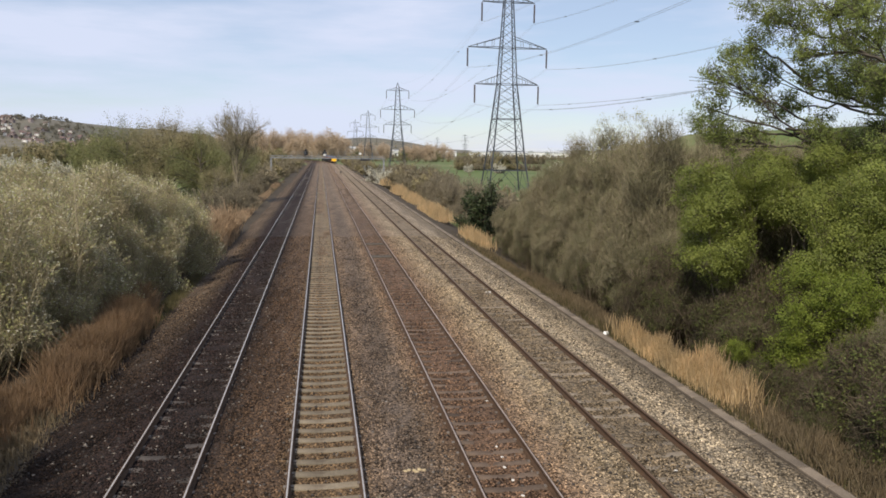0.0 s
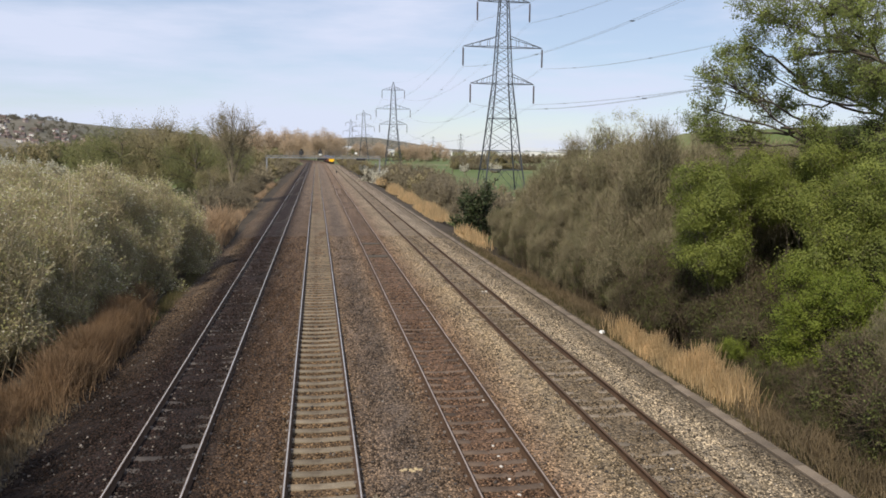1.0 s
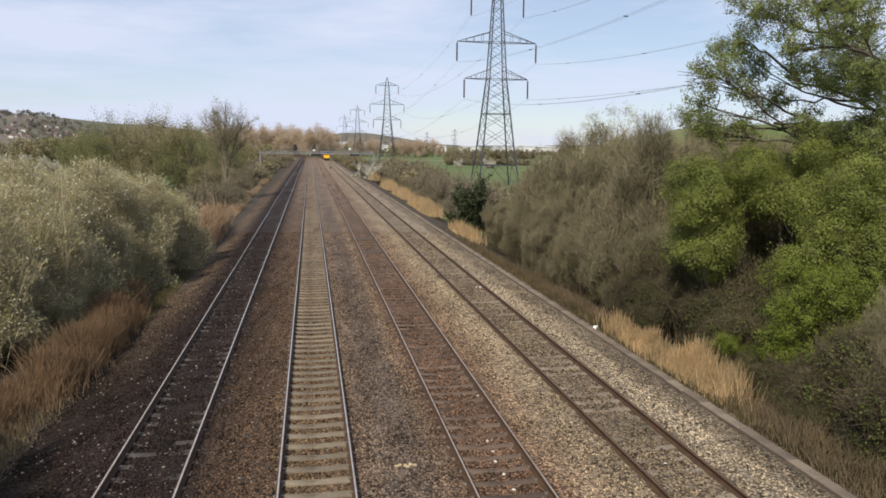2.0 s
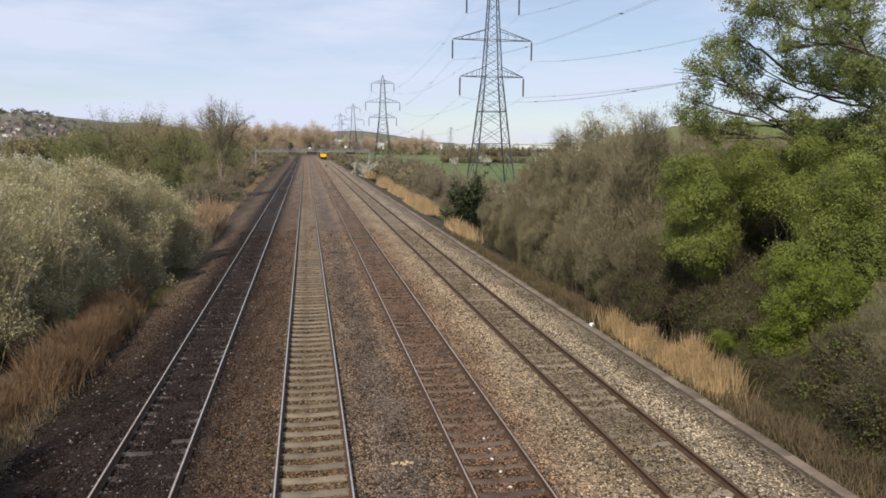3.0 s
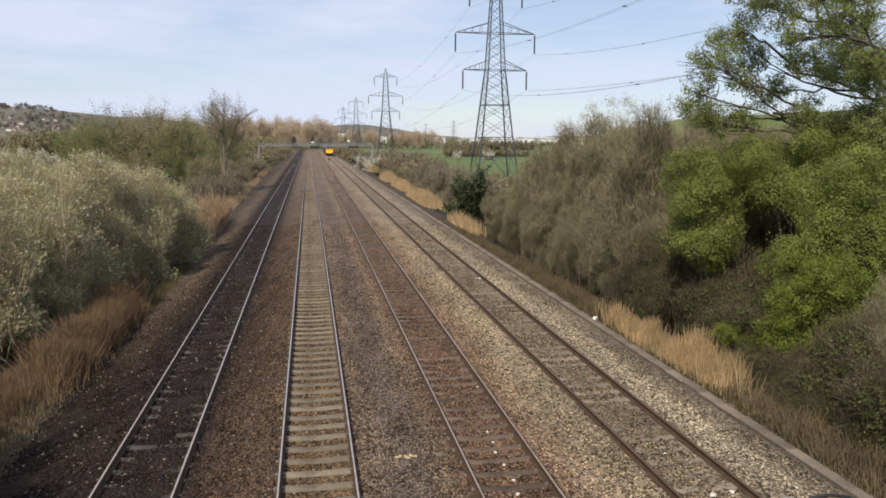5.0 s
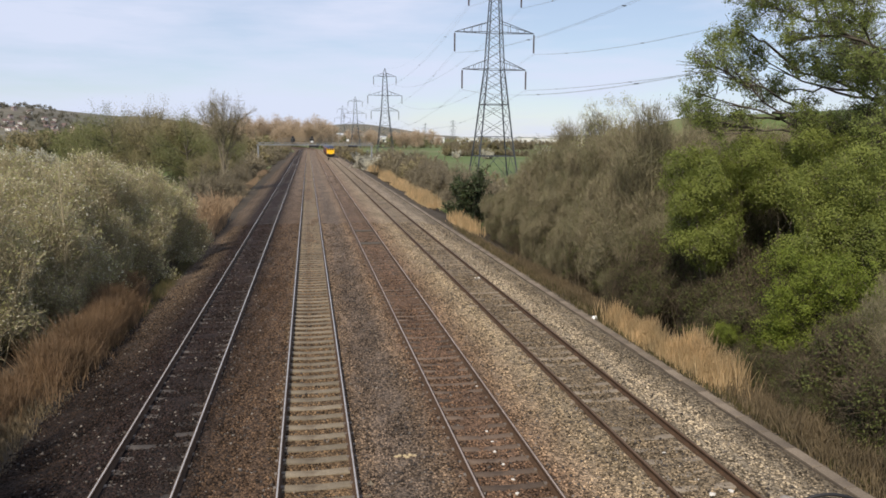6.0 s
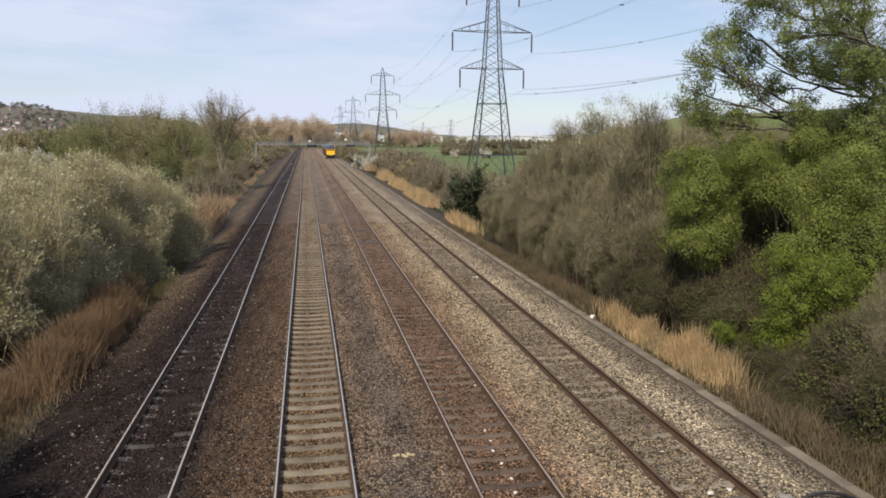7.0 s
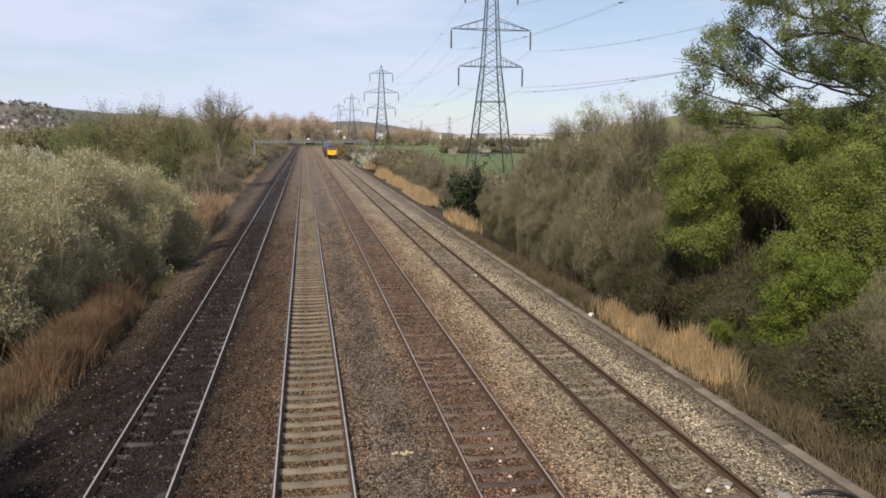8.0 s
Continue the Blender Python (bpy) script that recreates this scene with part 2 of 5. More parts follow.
M_WEED = leaf("weed", (0.085, 0.085, 0.036), (0.150, 0.122, 0.062), 0.3)
# brick dulled to grey-pink, with the haze over the hill in its colour
M_BRICK = surface("house_wall", (0.30, 0.25, 0.24), (0.25, 0.22, 0.21), 0.05, 2, 0.9, bump=0, vary="piece", amount=0.4)
M_RENDER = surface("house_wall_white", (0.72, 0.70, 0.66), (0.62, 0.60, 0.56), 0.05, 2, 0.9, bump=0, vary="piece", amount=0.2)
M_TILE = surface("house_roof", (0.13, 0.085, 0.075), (0.10, 0.08, 0.075), 0.1, 2, 0.9, bump=0, vary="piece", amount=0.4)
M_LIGHTSTONE = surface("light_stone", (0.105, 0.090, 0.075), (0.17, 0.15, 0.13), 3, 40, 0.9, bump=0.3, vary="island", amount=0.6)
M_DARKSTONE = surface("dark_stone", (0.035, 0.030, 0.027), (0.055, 0.046, 0.040), 3, 40, 0.9, bump=0.3, vary="island", amount=0.45)
M_PALE = surface("pale_stone", (0.58, 0.55, 0.50), (0.44, 0.42, 0.38), 6, 60, 0.9, bump=0.3)
M_YELLOW_STONE = surface("yellow_stone", (0.40, 0.32, 0.19), (0.32, 0.25, 0.15), 3, 30, 0.9, bump=0.3)
M_TROUGH_PALE = surface("broken_concrete", (0.30, 0.275, 0.24), (0.19, 0.175, 0.155), 7, 60, 0.95, bump=0.8)

# ---- mesh helpers ----


def fast_mesh(name, verts, faces, mats, index=None, smooth=False):
    """A mesh from arrays; faces all have the same number of corners."""
    verts, faces = np.asarray(verts, np.float32).reshape(-1, 3), np.asarray(faces, np.int32)
    k = faces.shape[1]
    me = bpy.data.meshes.new(name)
    me.vertices.add(len(verts))
    me.vertices.foreach_set("co", verts.ravel())
    me.loops.add(faces.size)
    me.loops.foreach_set("vertex_index", faces.ravel())
    me.polygons.add(len(faces))
    me.polygons.foreach_set("loop_start", np.arange(0, faces.size, k, dtype=np.int32))
    me.polygons.foreach_set("loop_total", np.full(len(faces), k, np.int32))
    for m in mats:
        me.materials.append(m)
    if index is not None:
        me.polygons.foreach_set("material_index", np.asarray(index, np.int32))
    if smooth:
        me.polygons.foreach_set("use_smooth", np.ones(len(faces), bool))
    me.update(calc_edges=True)
    me.validate()
    return me


def part(name, data, parent=None, label="", m=None):
    ob = new(name, data)
    if parent is not None:
        ob.parent = parent
    if m is not None:
        ob.matrix_basis = m
    if label:
        tagged(ob, label)
    return ob


def bm_mesh(name, bm, *mats):
    me = bpy.data.meshes.new(name)
    bm.normal_update()
    bm.to_mesh(me)
    bm.free()
    for m in mats:
        me.materials.append(m)
    return me


def add_box(bm, x0, x1, y0, y1, z0, z1, bevel=0.0, mat=0):
    vs = [bm.verts.new((x, y, z)) for z in (z0, z1) for y in (y0, y1) for x in (x0, x1)]
    fs = [bm.faces.new([vs[i] for i in q]) for q in ((0, 2, 3, 1), (4, 5, 7, 6), (0, 1, 5, 4), (2, 6, 7, 3), (0, 4, 6, 2), (1, 3, 7, 5))]
    for f in fs:
        f.material_index = mat
    if bevel:
        es = list({e for f in fs for e in f.edges})
        r = bmesh.ops.bevel(bm, geom=es, offset=bevel, segments=1, affect="EDGES")
        for f in r["faces"]:
            f.material_index = mat


def box_mesh(name, mat, x0, x1, y0, y1, z0, z1, bevel=0.0):
    bm = bmesh.new()
    add_box(bm, x0, x1, y0, y1, z0, z1, bevel)
    return bm_mesh(name, bm, mat)


def tubes(paths, radii, sides=3, rng=None):
    """Tapered tubes along many polylines at once. paths: N x K x 3, radii: N x K."""
    P, R = np.asarray(paths, float), np.asarray(radii, float)
    N, K, _ = P.shape
    t = np.gradient(P, axis=1)
    t /= np.linalg.norm(t, axis=2, keepdims=True) + 1e-9
    ref = np.where(np.abs(t[:, :1, 2:3]) > 0.8, np.array([1.0, 0.2, 0]), np.array([0, 0.1, 1.0]))
    a = np.cross(t, np.broadcast_to(ref, t.shape))
    a /= np.linalg.norm(a, axis=2, keepdims=True) + 1e-9
    b = np.cross(t, a)
    ang = np.arange(sides) * 2 * np.pi / sides
    ring = a[:, :, None] * np.cos(ang)[:, None] + b[:, :, None] * np.sin(ang)[:, None]
    V = P[:, :, None] + ring * R[:, :, None, None]
    i = np.arange(N)[:, None, None] * K * sides + np.arange(K - 1)[None, :, None] * sides
    j = np.arange(sides)[None, None, :]
    j2 = (j + 1) % sides
    F = np.stack([i + j, i + j2, i + sides + j2, i + sides + j], -1).reshape(-1, 4)
    return V.reshape(-1, 3), F


def leaf_quads(centres, size, rng, long=1.6, hang=0.0):
    """A pointed, slightly folded leaf at every centre, turned at random."""
    n = len(centres)
    d = rng.normal(size=(n, 3))
    d[:, 2] = d[:, 2] * 0.6 - hang
    d /= np.linalg.norm(d, axis=1, keepdims=True)
    s = np.cross(d, rng.normal(size=(n, 3)))
    s /= np.linalg.norm(s, axis=1, keepdims=True) + 1e-9
    up = np.cross(d, s)
    L, W = (size * long)[:, None], (size * 0.5)[:, None]
    V = np.stack([centres - d * L * 0.5, centres + s * W + up * W * 0.4, centres + d * L * 0.5, centres - s * W + up * W * 0.4], 1)
    F = np.arange(n * 4).reshape(n, 4)
    return V.reshape(-1, 3), F


def bezier(a, b, c, k):
    u = np.linspace(0, 1, k)[None, :, None]
    return a[:, None] * (1 - u) ** 2 + 2 * b[:, None] * u * (1 - u) + c[:, None] * u ** 2


def sprout(paths, n, lo, hi, length, rng, out=0.5, up=0.4, wild=0.7, k=3, sag=0.0):
    """n side shoots from a set of branches, leaning out from the middle axis and up."""
    i = rng.integers(0, len(paths), n)
    u = rng.uniform(lo, hi, n) * (paths.shape[1] - 1)
    f = np.minimum(u.astype(int), paths.shape[1] - 2)
    w = (u - f)[:, None]
    start = paths[i, f] * (1 - w) + paths[i, f + 1] * w
    tang = paths[i, f + 1] - paths[i, f]
    tang /= np.linalg.norm(tang, axis=1, keepdims=True) + 1e-9
    axis = start - paths[:, 0].mean(0)
    axis[:, 2] *= 0.3
    axis /= np.linalg.norm(axis, axis=1, keepdims=True) + 1e-9
    d = tang * 0.7 + axis * out + np.array([0, 0, up]) + rng.normal(size=(n, 3)) * wild
    d /= np.linalg.norm(d, axis=1, keepdims=True) + 1e-9
    L = rng.uniform(*length, n)[:, None]
    mid = start + d * L * 0.5 + rng.normal(size=(n, 3)) * L * 0.08
    end = start + d * L + np.array([0, 0, 1.0]) * L * (0.15 - sag) + rng.normal(size=(n, 3)) * L * 0.1
    return bezier(start, mid, end, k)


def taper(n, k, r0, r1):
    return np.linspace(r0, r1, k)[None] * np.ones((n, 1))


def join_arrays(pairs):
    vs, fs, o = [], [], 0
    for v, f in pairs:
        vs.append(v)
        fs.append(f + o)
        o += len(v)
    return np.concatenate(vs), np.concatenate(fs)


def along(paths, n, rng, jitter, lo=0.2):
    i = rng.integers(0, len(paths), n)
    u = rng.uniform(lo, 1, n) * (paths.shape[1] - 1)
    f = np.minimum(u.astype(int), paths.shape[1] - 2)
    w = (u - f)[:, None]
    return paths[i, f] * (1 - w) + paths[i, f + 1] * w + rng.normal(size=(n, 3)) * jitter


def shrub(name, h, r, stems, twigs, leaves, size, m_twig, m_leaf, seed, lumps=9, low=0.15, twig_len=(0.5, 1.3), thick=0.012, fine=2.0, squat=0.55, tip=0.25, foot=0.22, per=1, lump=(0.78, 1.08)):
    """A many-stemmed bush: stems from the root fan to uneven lumps, with twigs, fine shoots and leaves."""
    rng = np.random.default_rng(seed)
    th = rng.uniform(0, 2 * np.pi, lumps)
    el = np.arcsin(rng.uniform(low, 1, lumps))
    k = rng.uniform(*lump, lumps)
    lc = np.stack([np.cos(th) * np.cos(el) * r * k, np.sin(th) * np.cos(el) * r * k, np.sin(el) * h * k], 1)
    pick = rng.integers(0, lumps, stems)
    end = lc[pick] + rng.normal(size=(stems, 3)) * np.array([r * 0.20, r * 0.20, h * 0.11])
    end *= rng.uniform(0.6, 1.0, stems)[:, None] ** 0.5
    end[:, 2] = np.clip(end[:, 2], 0.2, None)
    start = end * np.array([foot, foot, 0]) + rng.normal(size=(stems, 3)) * np.array([r * 0.15, r * 0.15, 0])
    start[:, 2] = -0.15
    mid = start * 0.45 + end * 0.55
    mid[:, 2] = start[:, 2] + (end[:, 2] - start[:, 2]) * squat + 0.12 * h
    A = bezier(start, mid, end, 6)
    B = sprout(A, twigs, tip, 1.0, twig_len, rng)
    C = sprout(B, int(twigs * fine), 0.25, 1.0, (twig_len[0] * 0.4, twig_len[1] * 0.45), rng, 0.4, 0.5, 0.6, 2)
    root = new(name)
    g = join_arrays([tubes(A, taper(stems, 6, thick * 3.0, thick * 0.8)), tubes(B, taper(len(B), 3, thick * 0.75, thick * 0.35)), tubes(C, taper(len(C), 2, thick * 0.45, thick * 0.2))])
    part("branchwork", fast_mesh("branchwork", *g, [m_twig]), root)
    if leaves:
        pts = np.concatenate([along(C, int(leaves * 0.7) // per, rng, size * 0.6), along(B, (leaves - int(leaves * 0.7)) // per, rng, size * 0.8, 0.4)])
        if per > 1:
            pts = np.repeat(pts, per, 0)
            pts = pts + rng.normal(size=pts.shape) * size * 1.5
        g = leaf_quads(pts, size * rng.uniform(0.6, 1.4, len(pts)), rng)
        part("foliage", fast_mesh("foliage", *g, [m_leaf]), root)
    return root


def tree(name, h, r, bole, limbs, leaves, size, m_leaf, seed, boughs=90, twigs=1500, crown_low=0.3, thick=0.3, m_twig=None, lean=(0, 0), tuft=0.14, m_bark=None, per=9, ends=None, inner=0.2):
    """A tapered trunk with limbs, boughs and twigs, and leaves held in tufts at the twig ends."""
    rng = np.random.default_rng(seed)
    root = new(name)
    m_bark = m_bark or M_BARK
    tz = np.linspace(-0.2, h * 0.72, 8)
    T = np.stack([lean[0] * np.abs(tz / h) ** 1.5 + np.cumsum(rng.normal(size=8)) * 0.05 * r * 0.3, lean[1] * np.abs(tz / h) ** 1.5 + np.cumsum(rng.normal(size=8)) * 0.05 * r * 0.3, tz], 1)[None]
    part("trunk", fast_mesh("trunk", *tubes(T, taper(1, 8, thick, thick * 0.28) * (1 + 0.5 * np.exp(-np.arange(8) * 1.6)), 9), [m_bark], smooth=True), root)
    th = np.arange(limbs) * 2.4 + rng.uniform(-0.5, 0.5, limbs)
    z0 = np.linspace(bole, h * 0.70, limbs)
    a = np.stack([np.interp(z0, tz, T[0, :, 0]), np.interp(z0, tz, T[0, :, 1]), z0], 1)
    zz = np.clip((z0 - bole) / (h - bole), 0, 1)
    reach = r * (0.95 - 0.55 * zz ** 2) * rng.uniform(0.8, 1.1, limbs)
    e = a + np.stack([np.cos(th) * reach, np.sin(th) * reach, (h - z0) * rng.uniform(0.25, 0.62, limbs) * (0.4 + zz)], 1)
    if ends is not None:
        e = np.array(ends, float)
    m = a * 0.5 + e * 0.5 + rng.normal(size=(limbs, 3)) * r * 0.08
    m[:, 2] += r * 0.10
    L = bezier(a, m, e, 7)
    lead = bezier(T[:, -1], T[:, -1] + np.array([[0.1 * r, 0, h * 0.14]]), T[:, -1] + np.array([[0, 0.1 * r, h * 0.27]]), 7)
    L = np.concatenate([L, lead])
    Bo = sprout(L, boughs, inner, 1.0, (r * 0.22, r * 0.55), rng, 0.35, 0.25, 0.6, 5)
    Tw = sprout(Bo, twigs, 0.2, 1.0, (r * 0.10, r * 0.26), rng, 0.35, 0.3, 0.75, 3)
    g = join_arrays([tubes(L, taper(len(L), 7, thick * 0.42, thick * 0.1), 5), tubes(Bo, taper(len(Bo), 5, thick * 0.13, thick * 0.04), 4)])
    part("limb_frame", fast_mesh("limb_frame", *g, [m_bark], smooth=True), root)
    part("twig_crown", fast_mesh("twig_crown", *tubes(Tw, taper(len(Tw), 3, thick * 0.045, thick * 0.018)), [m_twig or m_bark]), root)
    if leaves:
        tips = Tw[rng.integers(0, len(Tw), leaves // per)]
        u = rng.uniform(0.35, 1.05, len(tips))[:, None]
        c = tips[:, 0] * (1 - u) + tips[:, 2] * u
        pts = np.repeat(c, per, 0) + rng.normal(size=(len(c) * per, 3)) * tuft
        part("crown", fast_mesh("crown", *leaf_quads(pts, size * rng.uniform(0.6, 1.4, len(pts)), rng, 1.3), [m_leaf]), root)
    return root


def lobe_points(lobes, n, rng, inner=0.7, low=-0.35):
    """Points near the skin of a mass of rounded lobes (x, y, z, radius across, radius up), outward directions, lobe numbers."""
    L = np.array(lobes, float)
    w = L[:, 3] * L[:, 4]
    m = int(n * 3)
    i = rng.choice(len(L), m, p=w / w.sum())
    d = rng.normal(size=(m, 3))
    d /= np.linalg.norm(d, axis=1, keepdims=True)
    rad = L[i][:, [3, 3, 4]]
    bump = 1 + 0.10 * np.sin(d[:, 0] * 5 + i * 1.7) * np.sin(d[:, 1] * 6 + i) + 0.08 * np.sin(d[:, 2] * 9 + i * 2.3)
    p = L[i, :3] + d * rad * (bump * rng.uniform(inner, 1, m) ** 0.6)[:, None]
    out = d / rad
    out /= np.linalg.norm(out, axis=1, keepdims=True)
    keep = (d[:, 2] > low) & (p[:, 2] > 0.05)
    for k, l in enumerate(L):
        q = (p - l[:3]) / l[[3, 3, 4]]
        keep &= (i == k) | ((q ** 2).sum(1) > 0.55)
    return p[keep][:n], out[keep][:n], i[keep][:n]


def dome_lobes(r, h, n, seed, foot=0.5):
    """A rounded, uneven dome of lobes standing on the ground."""
    g = random.Random(seed)
    rows = [(0, 0, h * 0.55, r * 0.66, h * 0.45)]
    for k in range(n):
        a = k * 2.4 + g.uniform(-0.3, 0.3)
        u = (k + 0.5) / n
        rad = r * (0.40 + 0.30 * (1 - u) + g.uniform(-0.06, 0.06))
        z = h * (foot * 0.55 + (0.80 - foot * 0.55) * u + g.uniform(-0.05, 0.05))
        q = r * (0.30 + 0.08 * g.random())
        rows.append((math.cos(a) * rad, math.sin(a) * rad, z, q, min(q * 1.15, h * 0.26)))
    return rows


def crumble(lobes, k, seed, lo=0.34, hi=0.58, keep=0.72):
    """Each lobe broken up into a smaller core and k lumps round it."""
    g = np.random.default_rng(seed)
    rows = []
    for x, y, z, a, b in lobes:
        rows.append((x, y, z, a * keep, b * keep))
        for _ in range(k):
            d = g.normal(size=3)
            d /= np.linalg.norm(d)
            q = g.uniform(lo, hi)
            u = g.uniform(0.65, 1.0)
            rows.append((x + d[0] * a * u, y + d[1] * a * u, z + d[2] * b * u, a * q, b * q * 1.1))
    return rows


def leaf_pads(points, out, per, spread, size, rng, long=1.3):
    """Flat sprays of leaves: every spray faces outwards and up, its leaves turned a little each their own way."""
    c, nn = np.repeat(points, per, 0), np.repeat(out, per, 0)
    o = rng.normal(size=c.shape) * spread
    o -= nn * ((o * nn).sum(1) * 0.6)[:, None]
    c = c + o
    nn = nn * 0.9 + np.array([0, 0, 0.30]) + np.repeat(rng.normal(size=points.shape) * 0.4, per, 0) + rng.normal(size=c.shape) * 0.26
    nn /= np.linalg.norm(nn, axis=1, keepdims=True)
    d = np.cross(nn, rng.normal(size=c.shape))
    d /= np.linalg.norm(d, axis=1, keepdims=True) + 1e-9
    s = np.cross(nn, d)
    k = rng.uniform(0.6, 1.4, len(c))[:, None] * size
    V = np.stack([c - d * k * long * 0.5, c + s * k * 0.5 + nn * k * 0.12, c + d * k * long * 0.5, c - s * k * 0.5 + nn * k * 0.12], 1)
    return V.reshape(-1, 3), np.arange(len(c) * 4).reshape(-1, 4)


def slivers(a, d, length, width, rng):
    """Slender straight shoots, each a narrow pointed blade from a along d."""
    s = np.cross(d, rng.normal(size=d.shape))
    s /= np.linalg.norm(s, axis=1, keepdims=True) + 1e-9
    m = a + d * (length * 0.45)[:, None]
    w = (width * 0.5)[:, None] * s
    V = np.stack([a, m + w, a + d * length[:, None], m - w], 1)
    return V.reshape(-1, 3), np.arange(len(a) * 4).reshape(-1, 4)


def wavy(paths, amount, rng):
    """Branches that wander between their fixed ends."""
    n, k, _ = paths.shape
    return paths + rng.normal(size=(n, k, 3)) * amount * np.sin(np.linspace(0, np.pi, k))[None, :, None]


def canopy(name, lobes, pads, per, size, m_leaf, seed, trunk=None, fork=4.0, thick=0.12, spread=0.16, inner=0.5, m_bark=None, boughs=8, low=-0.5, stub=0.45, hubs=(), lumps=5):
    """A leafy crown of lobes on limbs; trunk: foot of a single bole, or None for stems straight from the ground."""
    rng = np.random.default_rng(seed)
    root, m_bark = new(name), m_bark or M_BARK
    C = np.array(lobes, float)
    n = len(C)
    if trunk is None:
        a = C[:, :3] * np.array([0.45, 0.45, 0]) + rng.normal(size=(n, 3)) * np.array([0.3, 0.3, 0]) - np.array([0, 0, 0.15])
    else:
        top = C[:, 2].max() * 0.72
        tz = np.linspace(-0.2, top, 8)
        T = np.stack([trunk[0] + np.cumsum(rng.normal(size=8)) * 0.06, trunk[1] + np.cumsum(rng.normal(size=8)) * 0.06, tz], 1)[None]
        part("trunk", fast_mesh("trunk", *tubes(T, taper(1, 8, thick * 1.9, thick * 0.8), 9), [m_bark], smooth=True), root)
        z0 = np.clip(C[:, 2] * 0.72 - 0.12 * np.hypot(C[:, 0] - trunk[0], C[:, 1] - trunk[1]), fork, top)
        a = np.stack([np.interp(z0, tz, T[0, :, 0]), np.interp(z0, tz, T[0, :, 1]), z0], 1)
        if hubs:
            # the long limbs part at a fork before they reach their lobes
            Hb = np.array(hubs, float)
            near_hub = np.linalg.norm(C[:, None, :3] - Hb[None], axis=2)
            j = near_hub.argmin(1)
            far_out = near_hub.min(1) < np.linalg.norm(C[:, :3] - a, axis=1) * 0.8
            h0 = np.stack([np.full(len(Hb), trunk[0]), np.full(len(Hb), trunk[1]), np.clip(Hb[:, 2] * 0.8, fork * 0.8, top)], 1)
            hm = h0 * 0.5 + Hb * 0.5 + rng.normal(size=Hb.shape) * 0.25
            hl = wavy(bezier(h0, hm, Hb, 9), 0.13, rng)
            for one in hl:
                part("limb", fast_mesh("limb", *tubes(one[None], taper(1, 9, thick * 0.95, thick * 0.4), 7), [m_bark], smooth=True), root)
            a = np.where(far_out[:, None], hl[j, rng.integers(3, 9, n)], a)
    mid = a * 0.5 + C[:, :3] * 0.5 + rng.normal(size=(n, 3)) * C[:, 3:4] * 0.45
    mid[:, 2] += 0.06 * np.linalg.norm(C[:, :3] - a, axis=1) * (1 if trunk is not None else 2)
    L = wavy(bezier(a, mid, C[:, :3], 8), 0.09, rng)
    e, _, i = lobe_points(lobes, boughs * n, rng, 0.6, -0.8)
    u = rng.uniform(0.55, 1.0, len(e)) * 7
    f = np.minimum(u.astype(int), 6)
    st = L[i, f] + (L[i, f + 1] - L[i, f]) * (u - f)[:, None]
    B = bezier(st, st * 0.5 + e * 0.5 + rng.normal(size=e.shape) * 0.22, e, 6)
    p, out, i = lobe_points(crumble(lobes, lumps, seed, 0.3, 0.62, 0.6), pads, rng, inner, low)
    p = p + rng.normal(size=p.shape) * 0.09
    g = np.stack([p - out * stub * rng.uniform(0.5, 1.2, (len(p), 1)) + rng.normal(size=p.shape) * 0.12, p], 1)
    part("limb_frame", fast_mesh("limb_frame", *join_arrays([tubes(L, taper(n, 8, thick * 0.6, thick * 0.18), 6), tubes(B, taper(len(B), 6, thick * 0.22, thick * 0.06), 4)]), [m_bark], smooth=True), root)
    part("twig_crown", fast_mesh("twig_crown", *tubes(g, taper(len(g), 2, thick * 0.07, 0.003)), [m_bark]), root)
    part("crown", fast_mesh("crown", *leaf_pads(p, out, per, spread, size, rng), [m_leaf]), root)
    return root


